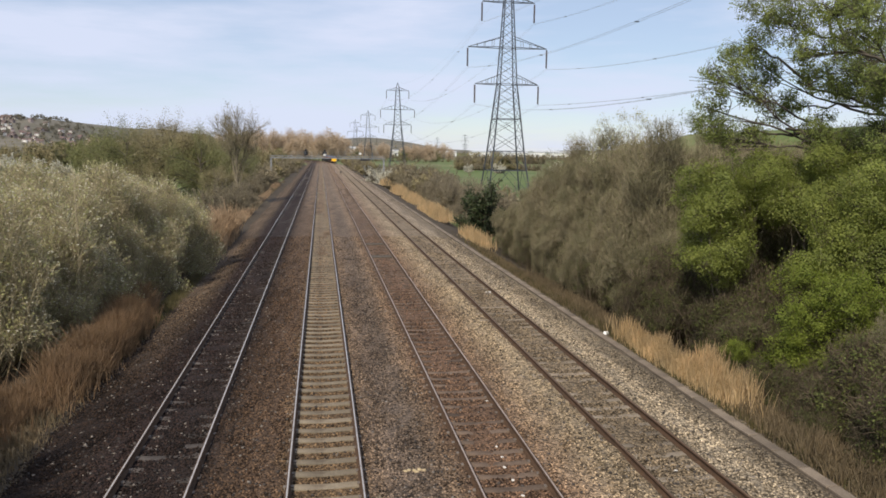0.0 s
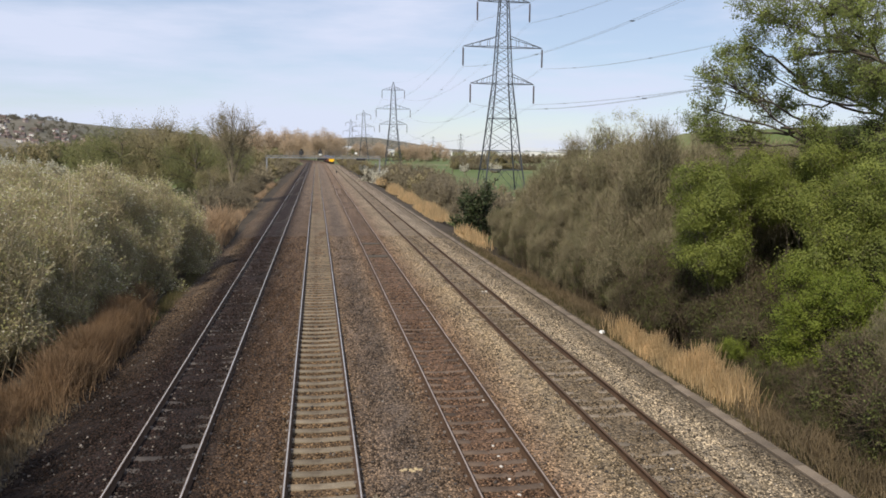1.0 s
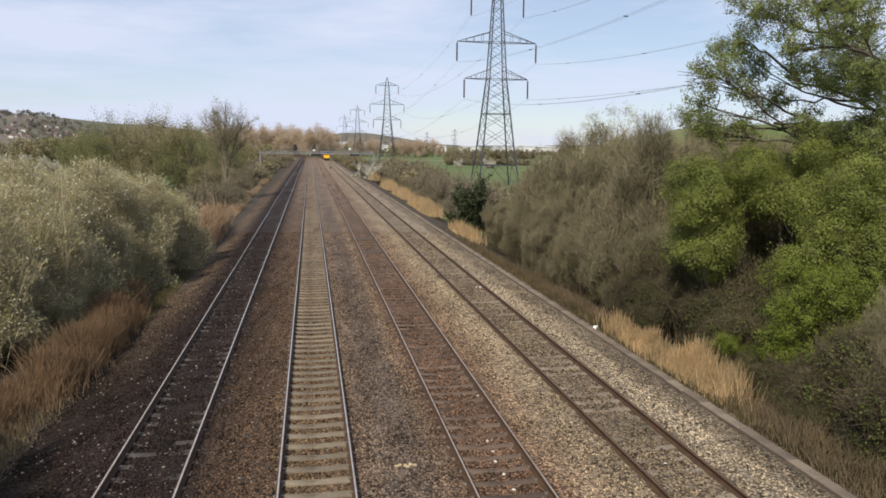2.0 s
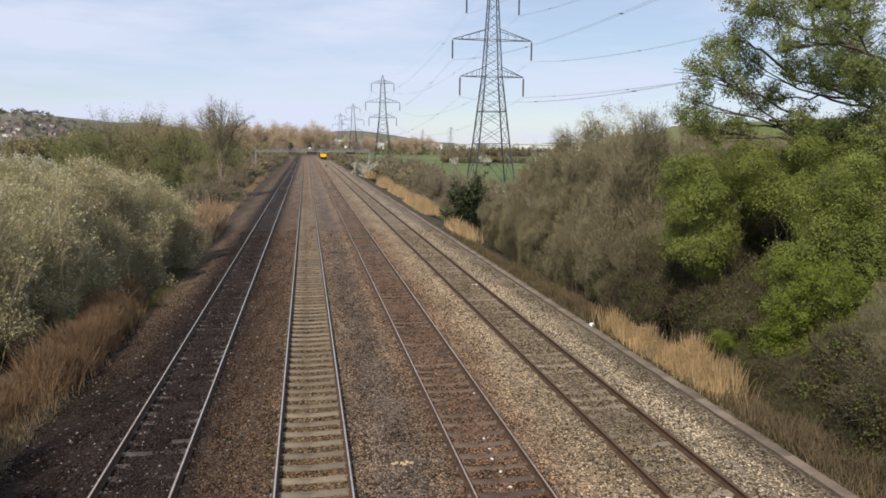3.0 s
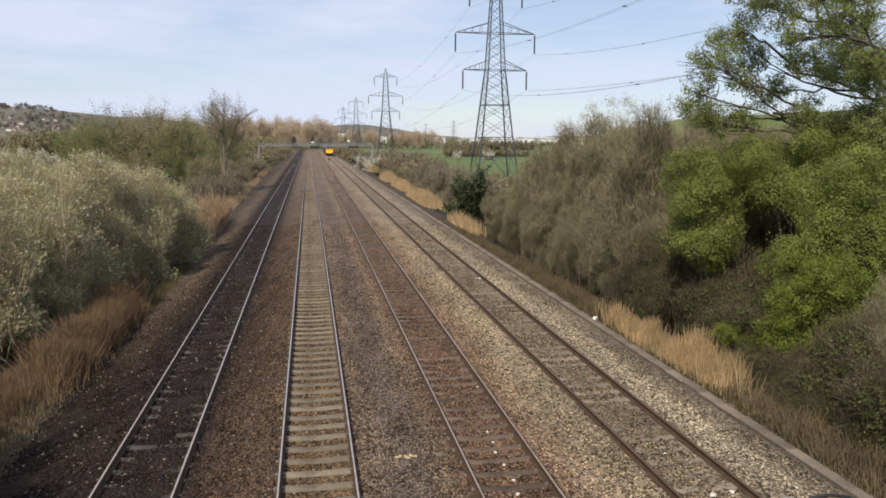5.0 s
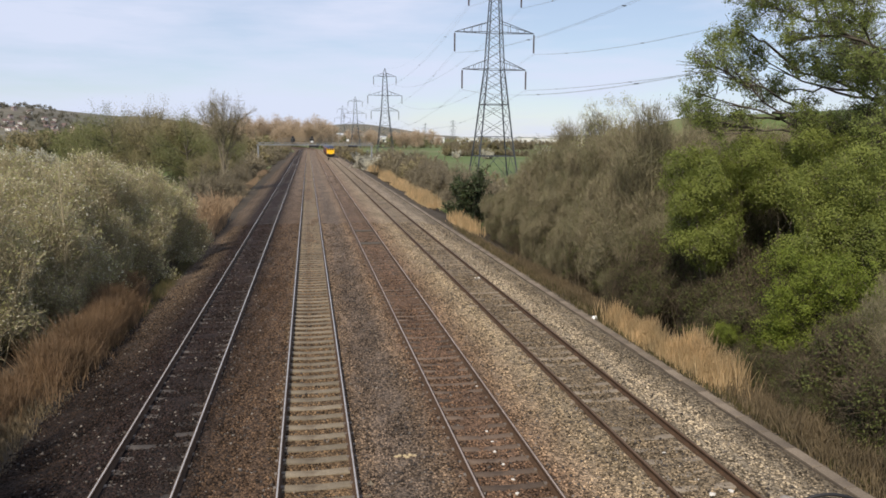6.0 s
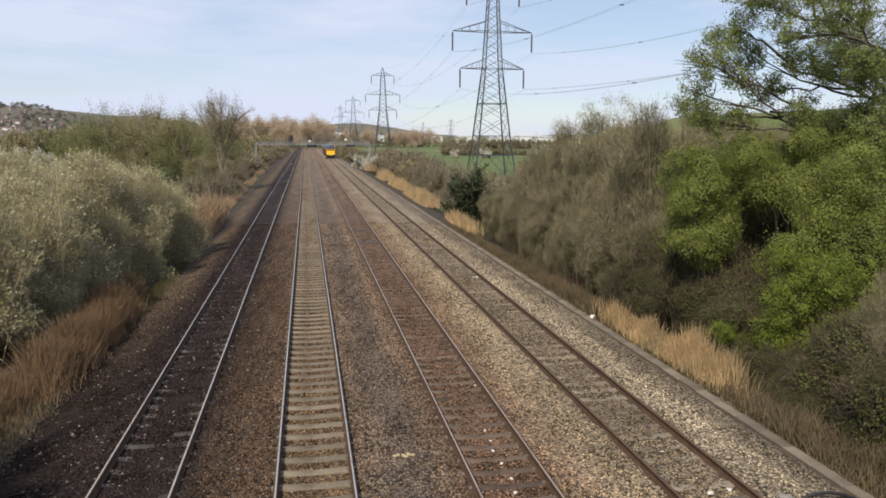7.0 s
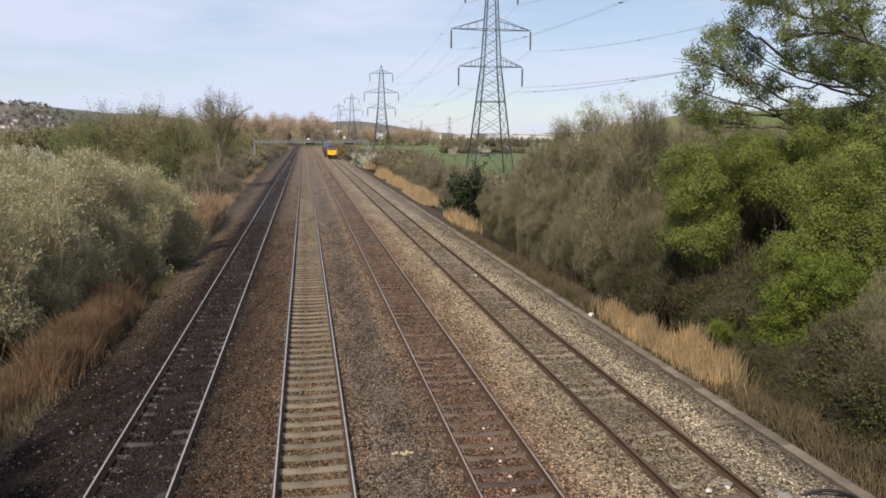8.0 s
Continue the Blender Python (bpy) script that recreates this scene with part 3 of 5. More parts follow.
def brush(name, lobes, twigs, shoots, leaves, size, m_twig, m_leaf, seed, length=(0.5, 1.1), thick=0.008, up=0.7, inner=0.5, stems=90, sliver=0.016, shoot=(0.25, 0.6), wild=0.5, pads=None):
    """A close-twigged bush: fine shoots crowd the skin of its lobes over stems that rise from the root."""
    rng = np.random.default_rng(seed)
    root = new(name)
    p, out, i = lobe_points(lobes, twigs, rng, inner)
    d = out * 0.55 + np.array([0, 0, up]) + rng.normal(size=p.shape) * 0.3
    d /= np.linalg.norm(d, axis=1, keepdims=True)
    L = rng.uniform(*length, len(p))[:, None]
    p = p + d * L * 0.12
    B = bezier(p - d * L + rng.normal(size=p.shape) * 0.05, p - d * L * 0.5 + rng.normal(size=p.shape) * L * 0.08, p, 3)
    B[:, :, 2] = np.maximum(B[:, :, 2], 0.0)
    e, _, _ = lobe_points(lobes, stems, rng, 0.3)
    a = e * np.array([0.62, 0.62, 0]) + rng.normal(size=e.shape) * np.array([0.3, 0.3, 0]) - np.array([0, 0, 0.15])
    A = bezier(a, a * 0.45 + e * np.array([0.55, 0.55, 0.62]), e, 6)
    k = rng.integers(0, len(B), shoots)
    u = rng.uniform(0.1, 1.0, shoots)[:, None]
    q = B[k, 0] * (1 - u) + B[k, 2] * u
    sd = d[k] * 0.7 + np.array([0, 0, 0.25]) + rng.normal(size=q.shape) * wild
    sd /= np.linalg.norm(sd, axis=1, keepdims=True)
    sl = slivers(q, sd, rng.uniform(*shoot, shoots), sliver * rng.uniform(0.6, 1.3, shoots), rng)
    g = join_arrays([tubes(A, taper(len(A), 6, thick * 4, thick * 1.2), 4), tubes(B, taper(len(B), 3, thick, thick * 0.4)), sl])
    part("branchwork", fast_mesh("branchwork", *g, [m_twig]), root)
    if pads:
        j = rng.integers(0, len(B), leaves // pads)
        w = rng.uniform(0.3, 1.0, len(j))[:, None]
        g = leaf_pads(B[j, 0] * (1 - w) + B[j, 2] * w, out[j], pads, size * 1.8, size, rng)
        part("foliage", fast_mesh("foliage", *g, [m_leaf]), root)
    elif leaves:
        j = rng.integers(0, shoots, leaves)
        c = q[j] + sd[j] * rng.uniform(0.05, 0.5, (leaves, 1)) + rng.normal(size=(leaves, 3)) * size * 0.5
        part("foliage", fast_mesh("foliage", *leaf_quads(c, size * rng.uniform(0.6, 1.4, leaves), rng), [m_leaf]), root)
    return root


def place(ob, x, y, z=0.0, turn=0.0, scale=1.0, tall=1.0):
    ob.matrix_basis = pose(x, y, z, 0, 0, turn)
    ob.scale = (scale, scale, scale * tall)
    return ob


def again(ob, x, y, z=0.0, turn=0.0, scale=1.0, tall=1.0):
    c = copy_thing(ob, pose(x, y, z, 0, 0, turn))
    c.scale = (scale, scale, scale * tall)
    return c

# ---- ground ----
TRACKS = (-3.41, 0.05, 3.88, 7.57)
BEND, RADIUS = 380.0, 900.0


def shift(y):
    """How far the line has swung to the left at the distance y."""
    return -np.maximum(0.0, np.asarray(y, float) - BEND) ** 2 / (2 * RADIUS)


def smooth(v):
    v = np.clip(v, 0, 1)
    return v * v * (3 - 2 * v)


def terrain(x, y):
    x, y = np.asarray(x, float), np.asarray(y, float)
    xs = x - shift(np.minimum(y, 560))
    z = np.full(np.broadcast(x, y).shape, -1.5)
    z = z + 1.05 * smooth((xs + 13) / 5.5) * smooth((15.5 - xs) / 4)
    z = z + 0.12 * np.sin(x * 0.21 + 1.3) * np.sin(y * 0.17) * (1 - smooth((xs + 9) / 2) * smooth((13 - xs) / 2))
    z = z + 14.3 * smooth((x - 80) / 26) * smooth((y - 70) / 60) * smooth((265 - y) / 60)
    z = z + (62 + 12 * np.sin(x * 0.006) + 6 * np.sin(x * 0.021 + 2)) * smooth((-x - 330) / 330) * smooth((y - 1150) / 800)
    z = z + 50 * np.exp(-((x - 170) / 240) ** 2) * smooth((y - 2150) / 450) * smooth((3300 - y) / 500)
    z = z + (20 + 9 * np.sin(x * 0.004 + 1)) * smooth((y - 2600) / 700)
    return z


gx = np.unique(np.concatenate([np.linspace(-26, 30, 75), np.linspace(-130, 200, 80), np.linspace(-3200, 3600, 120)]))
gy = np.unique(np.concatenate([np.linspace(-80, 80, 60), np.linspace(80, 420, 70), np.linspace(420, 4600, 90)]))
GX, GY = np.meshgrid(gx, gy)
GV = np.stack([GX, GY, terrain(GX, GY)], -1).reshape(-1, 3)
gi = (np.arange(len(gy) - 1)[:, None] * len(gx) + np.arange(len(gx) - 1)[None]).ravel()
GF = np.stack([gi, gi + 1, gi + len(gx) + 1, gi + len(gx)], 1)
gc = GV[GF].mean(1)
near = (gc[:, 0] > -9.5) & (gc[:, 0] < 14.5) & (gc[:, 1] < 380) | (np.abs(gc[:, 0]) < 24) & (gc[:, 1] < 66)
ground = part("ground", fast_mesh("ground", GV, GF, [M_GRASS, M_EARTH, M_SCRUB], np.where((gc[:, 0] < -230) & (gc[:, 1] > 1000) | (gc[:, 1] > 2300), 2, near.astype(int)), True))
tagged(ground, "green meadows with earth banks along the railway", "ground", kind="structure")

# ---- ballast bed ----
PROFILE = [(-8.00, -0.750), (-7.20, -0.500), (-6.20, -0.420), (-5.30, -0.240), (-4.77, -0.170), (-4.57, -0.150), (-4.28, -0.152), (-4.08, -0.182), (-2.76, -0.182),
           (-2.56, -0.152), (-2.27, -0.150), (-2.07, -0.170), (-1.70, -0.215), (-1.33, -0.170), (-1.13, -0.150), (-0.84, -0.152), (-0.64, -0.205), (0.68, -0.205),
           (0.88, -0.152), (1.17, -0.150), (1.37, -0.170), (1.93, -0.215), (2.49, -0.170), (2.69, -0.150), (2.98, -0.152), (3.18, -0.182), (4.50, -0.182),
           (4.70, -0.152), (4.99, -0.150), (5.19, -0.170), (5.69, -0.215), (6.18, -0.170), (6.38, -0.150), (6.67, -0.152), (6.87, -0.172), (8.19, -0.172),
           (8.39, -0.152), (8.68, -0.150), (8.88, -0.170), (9.30, -0.220), (9.60, -0.300), (9.95, -0.335), (10.45, -0.345), (10.90, -0.390), (11.50, -0.520)]
by = np.concatenate([np.arange(-12, 60, 0.6), np.arange(60, 380, 5), np.arange(380, 566, 5)])
bx = np.concatenate([np.linspace(a[0], b[0], 3)[:-1] for a, b in zip(PROFILE[:-1], PROFILE[1:])] + [[PROFILE[-1][0]]])
bz = np.interp(bx, [p[0] for p in PROFILE], [p[1] for p in PROFILE])
brng = np.random.default_rng(5)
BX = bx[None] + shift(by)[:, None]
BZ = bz[None] + brng.normal(size=(len(by), len(bx))) * 0.012
BV = np.stack([BX, np.broadcast_to(by[:, None], BX.shape), BZ], -1).reshape(-1, 3)
bi = (np.arange(len(by) - 1)[:, None] * len(bx) + np.arange(len(bx) - 1)[None]).ravel()
ballast = part("ballast_bed", fast_mesh("ballast_bed", BV, np.stack([bi, bi + 1, bi + len(bx) + 1, bi + len(bx)], 1), [M_BALLAST], smooth=True))
tagged(ballast, "brown and grey stone ballast under four tracks", "ballast", kind="structure")


def stones(name, n, y0, y1, seed, size, label, x0=-7.6, x1=10.4, power=1.0, mat=None):
    """Loose angular stones lying on the ballast, thinner with distance."""
    rng = np.random.default_rng(seed)
    y = y0 + (y1 - y0) * rng.uniform(0, 1, n) ** power
    x = rng.uniform(x0, x1, n)
    z = np.interp(x, [p[0] for p in PROFILE], [p[1] for p in PROFILE])
    # few stones lie on the sleeper tops or against the rails
    keep = np.ones(n, bool)
    for i, c in enumerate(TRACKS):
        d = np.abs(x - c)
        keep &= ~(np.abs(d - 0.7525) < 0.10)
        if i in (1, 2):
            ph = (y - SLEEPER_Y0) / 0.65
            keep &= ~((d < 0.74) & (np.abs(ph - np.round(ph)) < (0.24 if i == 1 else 0.17)))
        else:
            # only some of the sleepers lie bare here, and not over their whole length
            k = np.round((y - SLEEPER_Y0) / 0.65)
            bare_one = np.sin(k * (5.1 if i == 0 else 7.3)) > (0.25 if i == 0 else 0.6)
            keep &= ~(bare_one & (d < 0.72) & (np.abs((y - SLEEPER_Y0) / 0.65 - k) < 0.15) & (np.sin(x * 3 + k * 2.2) > 0.0))
    x, y, z = x[keep], y[keep], z[keep]
    n = len(x)
    s = size * rng.uniform(0.55, 1.35, n)
    axes = rng.normal(size=(n, 3, 3))
    q, _ = np.linalg.qr(axes)
    ext = rng.uniform(0.5, 1.0, (n, 6, 1)) * s[:, None, None]
    dirs = np.concatenate([q, -q], 1) * ext
    V = np.stack([x, y, z + s * 0.15], 1)[:, None] + dirs * np.array([1, 1, 0.8])
    tri = np.array([(0, 1, 2), (1, 3, 2), (3, 4, 2), (4, 0, 2), (1, 0, 5), (3, 1, 5), (4, 3, 5), (0, 4, 5)])
    F = (np.arange(n)[:, None, None] * 6 + tri[None]).reshape(-1, 3)
    ob = part(name, fast_mesh(name, V.reshape(-1, 3), F, [mat or M_STONES]))
    return tagged(ob, label, "ballast stones", kind="stuff")


# ---- tracks ----
SLEEPER_Y0, PITCH = 11.35, 0.65
RAIL = [(-0.070, -0.160), (0.070, -0.160), (0.070, -0.148), (0.012, -0.128), (0.012, -0.048), (0.034, -0.036), (0.034, -0.006), (0.016, 0.0), (-0.016, 0.0),
        (-0.034, -0.006), (-0.034, -0.036), (-0.012, -0.048), (-0.012, -0.128), (-0.070, -0.148)]


def rail_mesh(x0, top):
    ys = np.concatenate([np.arange(-12, 380, 8.0), np.arange(380, 561, 6.0)])
    n, k = len(ys), len(RAIL)
    prof = np.array(RAIL)
    V = np.stack([x0 + prof[None, :, 0] + shift(ys)[:, None], np.broadcast_to(ys[:, None], (n, k)), np.broadcast_to(prof[None, :, 1], (n, k))], -1)
    i, j = np.arange(n - 1)[:, None] * k, np.arange(k)[None]
    F = np.stack([i + j, i + (j + 1) % k, i + k + (j + 1) % k, i + k + j], -1).reshape(-1, 4)
    idx = np.tile(np.isin(np.arange(k), (7,)).astype(int), n - 1)
    return fast_mesh("rail", V.reshape(-1, 3), F, [M_RUST, top], idx)


def sleeper_mesh(mat, wide, clips):
    """Concrete sleeper, dished in the middle, with sloped ends and a pair of clips at each rail."""
    bm = bmesh.new()
    w = wide / 2
    xs = [-1.25, -1.1, -0.75, -0.5, -0.2, 0.2, 0.5, 0.75, 1.1, 1.25]
    tops = [-0.20, -0.168, -0.164, -0.170, -0.186, -0.186, -0.170, -0.164, -0.168, -0.20]
    rows = [[bm.verts.new((x, s * (w if z > -0.3 else w + 0.02), zz)) for s, zz in ((-1, -0.30), (-1, t), (1, t), (1, -0.30))] for x, t, z in zip(xs, tops, tops)]
    for a, b in zip(rows[:-1], rows[1:]):
        for q in range(3):
            bm.faces.new((a[q], b[q], b[q + 1], a[q + 1]))
    bm.faces.new(rows[0])
    bm.faces.new(rows[-1][::-1])
    if clips:
        for r in (-0.7525, 0.7525):
            for s in (-1, 1):
                add_box(bm, r + s * 0.075 - 0.03, r + s * 0.075 + 0.03, -0.05, 0.05, -0.166, -0.135, 0, 1)
    bmesh.ops.recalc_face_normals(bm, faces=bm.faces)
    return bm_mesh("sleeper", bm, mat, M_CLIP)


M_CLIP = surface("rail_clip", (0.22, 0.19, 0.16), (0.14, 0.11, 0.09), 8, 60, 0.7, 0.3, 0)
TRACK_LOOKS = [("dark oil-stained railway track with polished rails", M_DARKSL, M_RAIL_TOP, -0.005), ("railway track with polished rails on pale concrete sleepers", M_CONC, M_RAIL_TOP, 0.0),
               ("rust-brown railway track on buried brown sleepers", M_BROWNSL, M_RAIL_WORN, 0.004), ("little-used railway track with dull rails, sleepers buried in ballast", M_GREYSL, M_RAIL_DULL, 0.020)]
LATER = []
for (label, m_sl, m_top, drop), cx in zip(TRACK_LOOKS, TRACKS):
    track = tagged(new("railway_track"), label, "railway track", "four parallel tracks")
    track.matrix_basis = pose(cx, 0, 0)
    part("rail", rail_mesh(-0.7525, m_top), track)
    part("rail", rail_mesh(0.7525, m_top), track)
    LATER.append((track, m_sl, drop))


def lay_sleepers():
    for k, (track, m_sl, drop) in enumerate(LATER):
        data = sleeper_mesh(m_sl, 0.26 if k == 1 else 0.24, k != 3)
        rng = random.Random(k)
        y = SLEEPER_Y0 - 22 * PITCH
        for i in range(220):
            part("sleeper", data, track, m=pose(rng.uniform(-0.02, 0.02), y, drop - (0.03 * float(smooth((y - 40) / 50)) if k == 1 else 0) + rng.uniform(-0.012, 0.006) * (0.3, 0.3, 0.7, 1.4)[k] * (3 if k == 0 else 1), 0, 0, rng.uniform(-0.5, 0.5)))
            y += PITCH
        # the far ones, joined
        ys = np.arange(y, 540, PITCH)
        V = np.array([v.co[:] for v in data.vertices])
        faces = [p.vertices[:] for p in data.polygons if len(p.vertices) == 4 and p.material_index == 0]
        VV = V[None] + np.stack([shift(ys), ys, np.full(len(ys), drop - (0.03 if k == 1 else 0))], 1)[:, None]
        FF = (np.array(faces)[None] + (np.arange(len(ys)) * len(V))[:, None, None]).reshape(-1, 4)
        tagged(part("sleeper_row", fast_mesh("sleeper_row", VV.reshape(-1, 3), FF, [m_sl]), track), kind="stuff")


# ---- cable trough along the right-hand edge ----
def cable_trough():
    root = tagged(new("cable_trough"), "pale concrete cable trough with lids beside the ballast", "cable trough", kind="structure")
    bm = bmesh.new()
    add_box(bm, 10.54, 10.78, -10, 175, -0.60, -0.305)
    part("trough", bm_mesh("trough", bm, M_TROUGH), root)
    lid = box_mesh("lid", M_TROUGH, -0.14, 0.14, -0.485, 0.485, 0, 0.055, 0.008)
    rng = random.Random(8)
    for i in range(185):
        part("lid", lid, root, m=pose(10.66 + rng.uniform(-0.012, 0.012), -9.5 + i, -0.300 + rng.uniform(0, 0.012), rng.uniform(-0.3, 0.3), rng.uniform(-0.8, 0.8), rng.uniform(-0.5, 0.5)))


cable_trough()

# ---- signal gantry ----
GANTRY_Y = 176.0


def member(bm, a, b, w, mat=0):
    """A square steel bar from a to b."""
    a, b = Vector(a), Vector(b)
    m = look(a, b)
    L = (b - a).length
    vs = [bm.verts.new(m @ Vector((x * w, y * w, -z))) for z in (0, L) for x, y in ((-0.5, -0.5), (0.5, -0.5), (0.5, 0.5), (-0.5, 0.5))]
    for q in ((3, 2, 1, 0), (4, 5, 6, 7), (0, 1, 5, 4), (1, 2, 6, 5), (2, 3, 7, 6), (3, 0, 4, 7)):
        bm.faces.new([vs[i] for i in q]).material_index = mat


def signal_gantry():
    root = tagged(new("signal_gantry"), "grey steel signal gantry spanning four tracks", "signal gantry")
    root.matrix_basis = pose(0, GANTRY_Y, 0)
    xl, xr, zb = -10.9, 14.2, 4.85
    for x in (xl, xr):
        bm = bmesh.new()
        for s in (-0.45, 0.45):
            add_box(bm, x - 0.14, x + 0.14, s - 0.12, s + 0.12, -1.2, zb)
        for z in np.arange(0.4, 5, 0.9):
            member(bm, (x, -0.45, z), (x, 0.45, z + 0.9 if z + 0.9 < zb else zb), 0.07)
        part("post", bm_mesh("post", bm, M_GANTRY), root, "pale grey steel post")
        part("base", box_mesh("base", M_TROUGH, x - 0.5, x + 0.5, -0.8, 0.8, -1.6, -0.55, 0.03), root)
    for y in (-0.6, 0.6):
        bm = bmesh.new()
        add_box(bm, xl - 0.3, xr + 0.3, y - 0.07, y + 0.07, zb, zb + 0.16)
        add_box(bm, xl - 0.3, xr + 0.3, y - 0.06, y + 0.06, zb + 0.52, zb + 0.62)
        xs = np.linspace(xl, xr, 25)
        for i, (a, b) in enumerate(zip(xs[:-1], xs[1:])):
            member(bm, (a, y, zb + (0.1 if i % 2 else 0.57)), (b, y, zb + (0.57 if i % 2 else 0.1)), 0.06)
        part("truss", bm_mesh("truss", bm, M_GANTRY), root)
    part("walkway", box_mesh("walkway", M_GANTRY, xl, xr, -0.55, 0.55, zb + 0.165, zb + 0.21), root)
    bm = bmesh.new()
    for y in (-0.66, 0.66):
        for x in np.linspace(-6.5, 13.0, 14):
            member(bm, (x, y, zb + 0.6), (x, y, zb + 1.5), 0.03)
        for z in (1.05, 1.5):
            member(bm, (-6.5, y, zb + z), (13.0, y, zb + z), 0.03)
    part("handrail", bm_mesh("handrail", bm, M_GANTRY), root)
    for x, white in ((-3.3, False), (0.9, True)):
        bm = bmesh.new()
        add_box(bm, x - 0.24, x + 0.24, -0.25, 0.15, zb + 0.85, zb + 2.05, 0.04)
        add_box(bm, x - 0.48, x + 0.48, 0.15, 0.20, zb + 0.75, zb + 1.60, 0.02)
        add_box(bm, x - 0.07, x + 0.07, -0.1, 0.04, zb + 0.2, zb + 0.85)
        sig = part("signal_head", bm_mesh("signal_head", bm, M_BLACK), root, "black signal head seen from behind")
        if white:
            part("plate", box_mesh("plate", M_WHITE, x - 0.3, x + 0.3, -0.34, -0.29, zb + 0.62, zb + 1.0, 0.02), sig, "white plate")
    part("lamp_box", box_mesh("lamp_box", M_WHITE, 8.6, 9.1, -0.95, -0.72, zb + 0.95, zb + 1.4, 0.03), root, "white equipment box")
    for x in (1.35, 9.9):
        bm = bmesh.new()
        add_box(bm, x - 1.05, x + 1.05, -0.78, -0.70, zb - 0.42, zb + 0.02, 0.02)
        for s in (-0.8, 0.8):
            member(bm, (x + s, -0.66, zb - 0.2), (x + s, -0.66, zb + 0.3), 0.06)
        part("board", bm_mesh("board", bm, M_BLACK), root, "black underslung board")


signal_gantry()

# ---- pylons and conductors ----
ARMS = [(20.7, 6.75, 1.9), (28.1, 8.35, 2.1), (37.2, 5.5, 1.6)]   # height of the tip, half width, depth at the tower
PYLON_X, PYLON_Y = [39.5, 38.2, 37.4, 36.6, 36.8], [-12.0, 158.0, 380.0, 606.0, 836.0]
PYLON_Z = [0.0, 0.0, -1.1, -3.0, -1.0]


def tower_half(z):
    return float(np.interp(z, [-2, 6.5, 20.7, 37.5, 41.0], [4.35, 3.25, 1.75, 0.85, 0.10]))


def pylon():
    root = tagged(new("electricity_pylon"), "tall grey lattice steel electricity pylon with six arms", "pylon", "pylons of the main line")
    levels = [-1.8, 3.0, 7.0, 10.6, 13.6, 16.2, 18.5, 20.7, 22.7, 24.6, 26.4, 28.1, 30.0, 31.8, 33.6, 35.4, 37.2, 38.8, 41.0]
    for sx, sy in ((-1, -1), (1, -1), (1, 1), (-1, 1)):
        zs = np.array(levels)
        hs = np.array([tower_half(z) for z in levels])
        P = np.stack([sx * hs, sy * hs, zs], 1)[None]
        part("leg", fast_mesh("leg", *tubes(P, np.where(zs < 20, 0.17, 0.12)[None], 4), [M_STEEL]), root)
    for f in range(4):
        turn = Matrix.Rotation(f * math.pi / 2, 3, "Z")
        bm = bmesh.new()
        for k, (a, b) in enumerate(zip(levels[:-2], levels[1:-1])):
            ha, hb = tower_half(a), tower_half(b)
            w = 0.075 if a < 20 else 0.06
            if k >= 2:
                member(bm, turn @ Vector((-ha, -ha, a)), turn @ Vector((hb, -hb, b)), w)
                member(bm, turn @ Vector((ha, -ha, a)), turn @ Vector((-hb, -hb, b)), w)
            else:
                member(bm, turn @ Vector((-ha, -ha, a)), turn @ Vector((0, -hb, b)), w)
                member(bm, turn @ Vector((ha, -ha, a)), turn @ Vector((0, -hb, b)), w)
            if k in (0, 1, 3, 6, 10, 15):
                member(bm, turn @ Vector((-hb, -hb, b)), turn @ Vector((hb, -hb, b)), 0.14 if k < 4 else 0.1)
        tagged(part("bracing", bm_mesh("bracing", bm, M_STEEL), root), kind="stuff")
    for z, half, deep in ARMS:
        for s in (-1, 1):
            bm = bmesh.new()
            h0, h1 = tower_half(z), tower_half(z + deep)
            tip = Vector((s * half, 0, z))
            for y in (-1, 1):
                member(bm, (s * h0, y * h0, z), tip, 0.13)
                member(bm, (s * h1, y * h1, z + deep), tip, 0.11)
                for u in (0.25, 0.5, 0.72):
                    p = Vector((s * h0, y * h0, z)).lerp(tip, u)
                    q = Vector((s * h1, y * h1, z + deep)).lerp(tip, u)
                    member(bm, p, q, 0.06)
            for u in (0.3, 0.6):
                member(bm, Vector((s * h0, -h0, z)).lerp(tip, u), Vector((s * h0, h0, z)).lerp(tip, u + 0.15), 0.06)
            arm = part("cross_arm", bm_mesh("cross_arm", bm, M_STEEL), root)
            n = 19
            zz = np.linspace(z - 0.25, z - 3.9, n * 2)
            rr = np.where(np.arange(n * 2) % 2 == 0, 0.20, 0.13)
            P = np.stack([np.full(n * 2, s * half), np.zeros(n * 2), zz], 1)[None]
            part("insulator", fast_mesh("insulator", *tubes(P, rr[None], 8), [M_CERAMIC]), arm, "dark hanging insulator string")
    return root


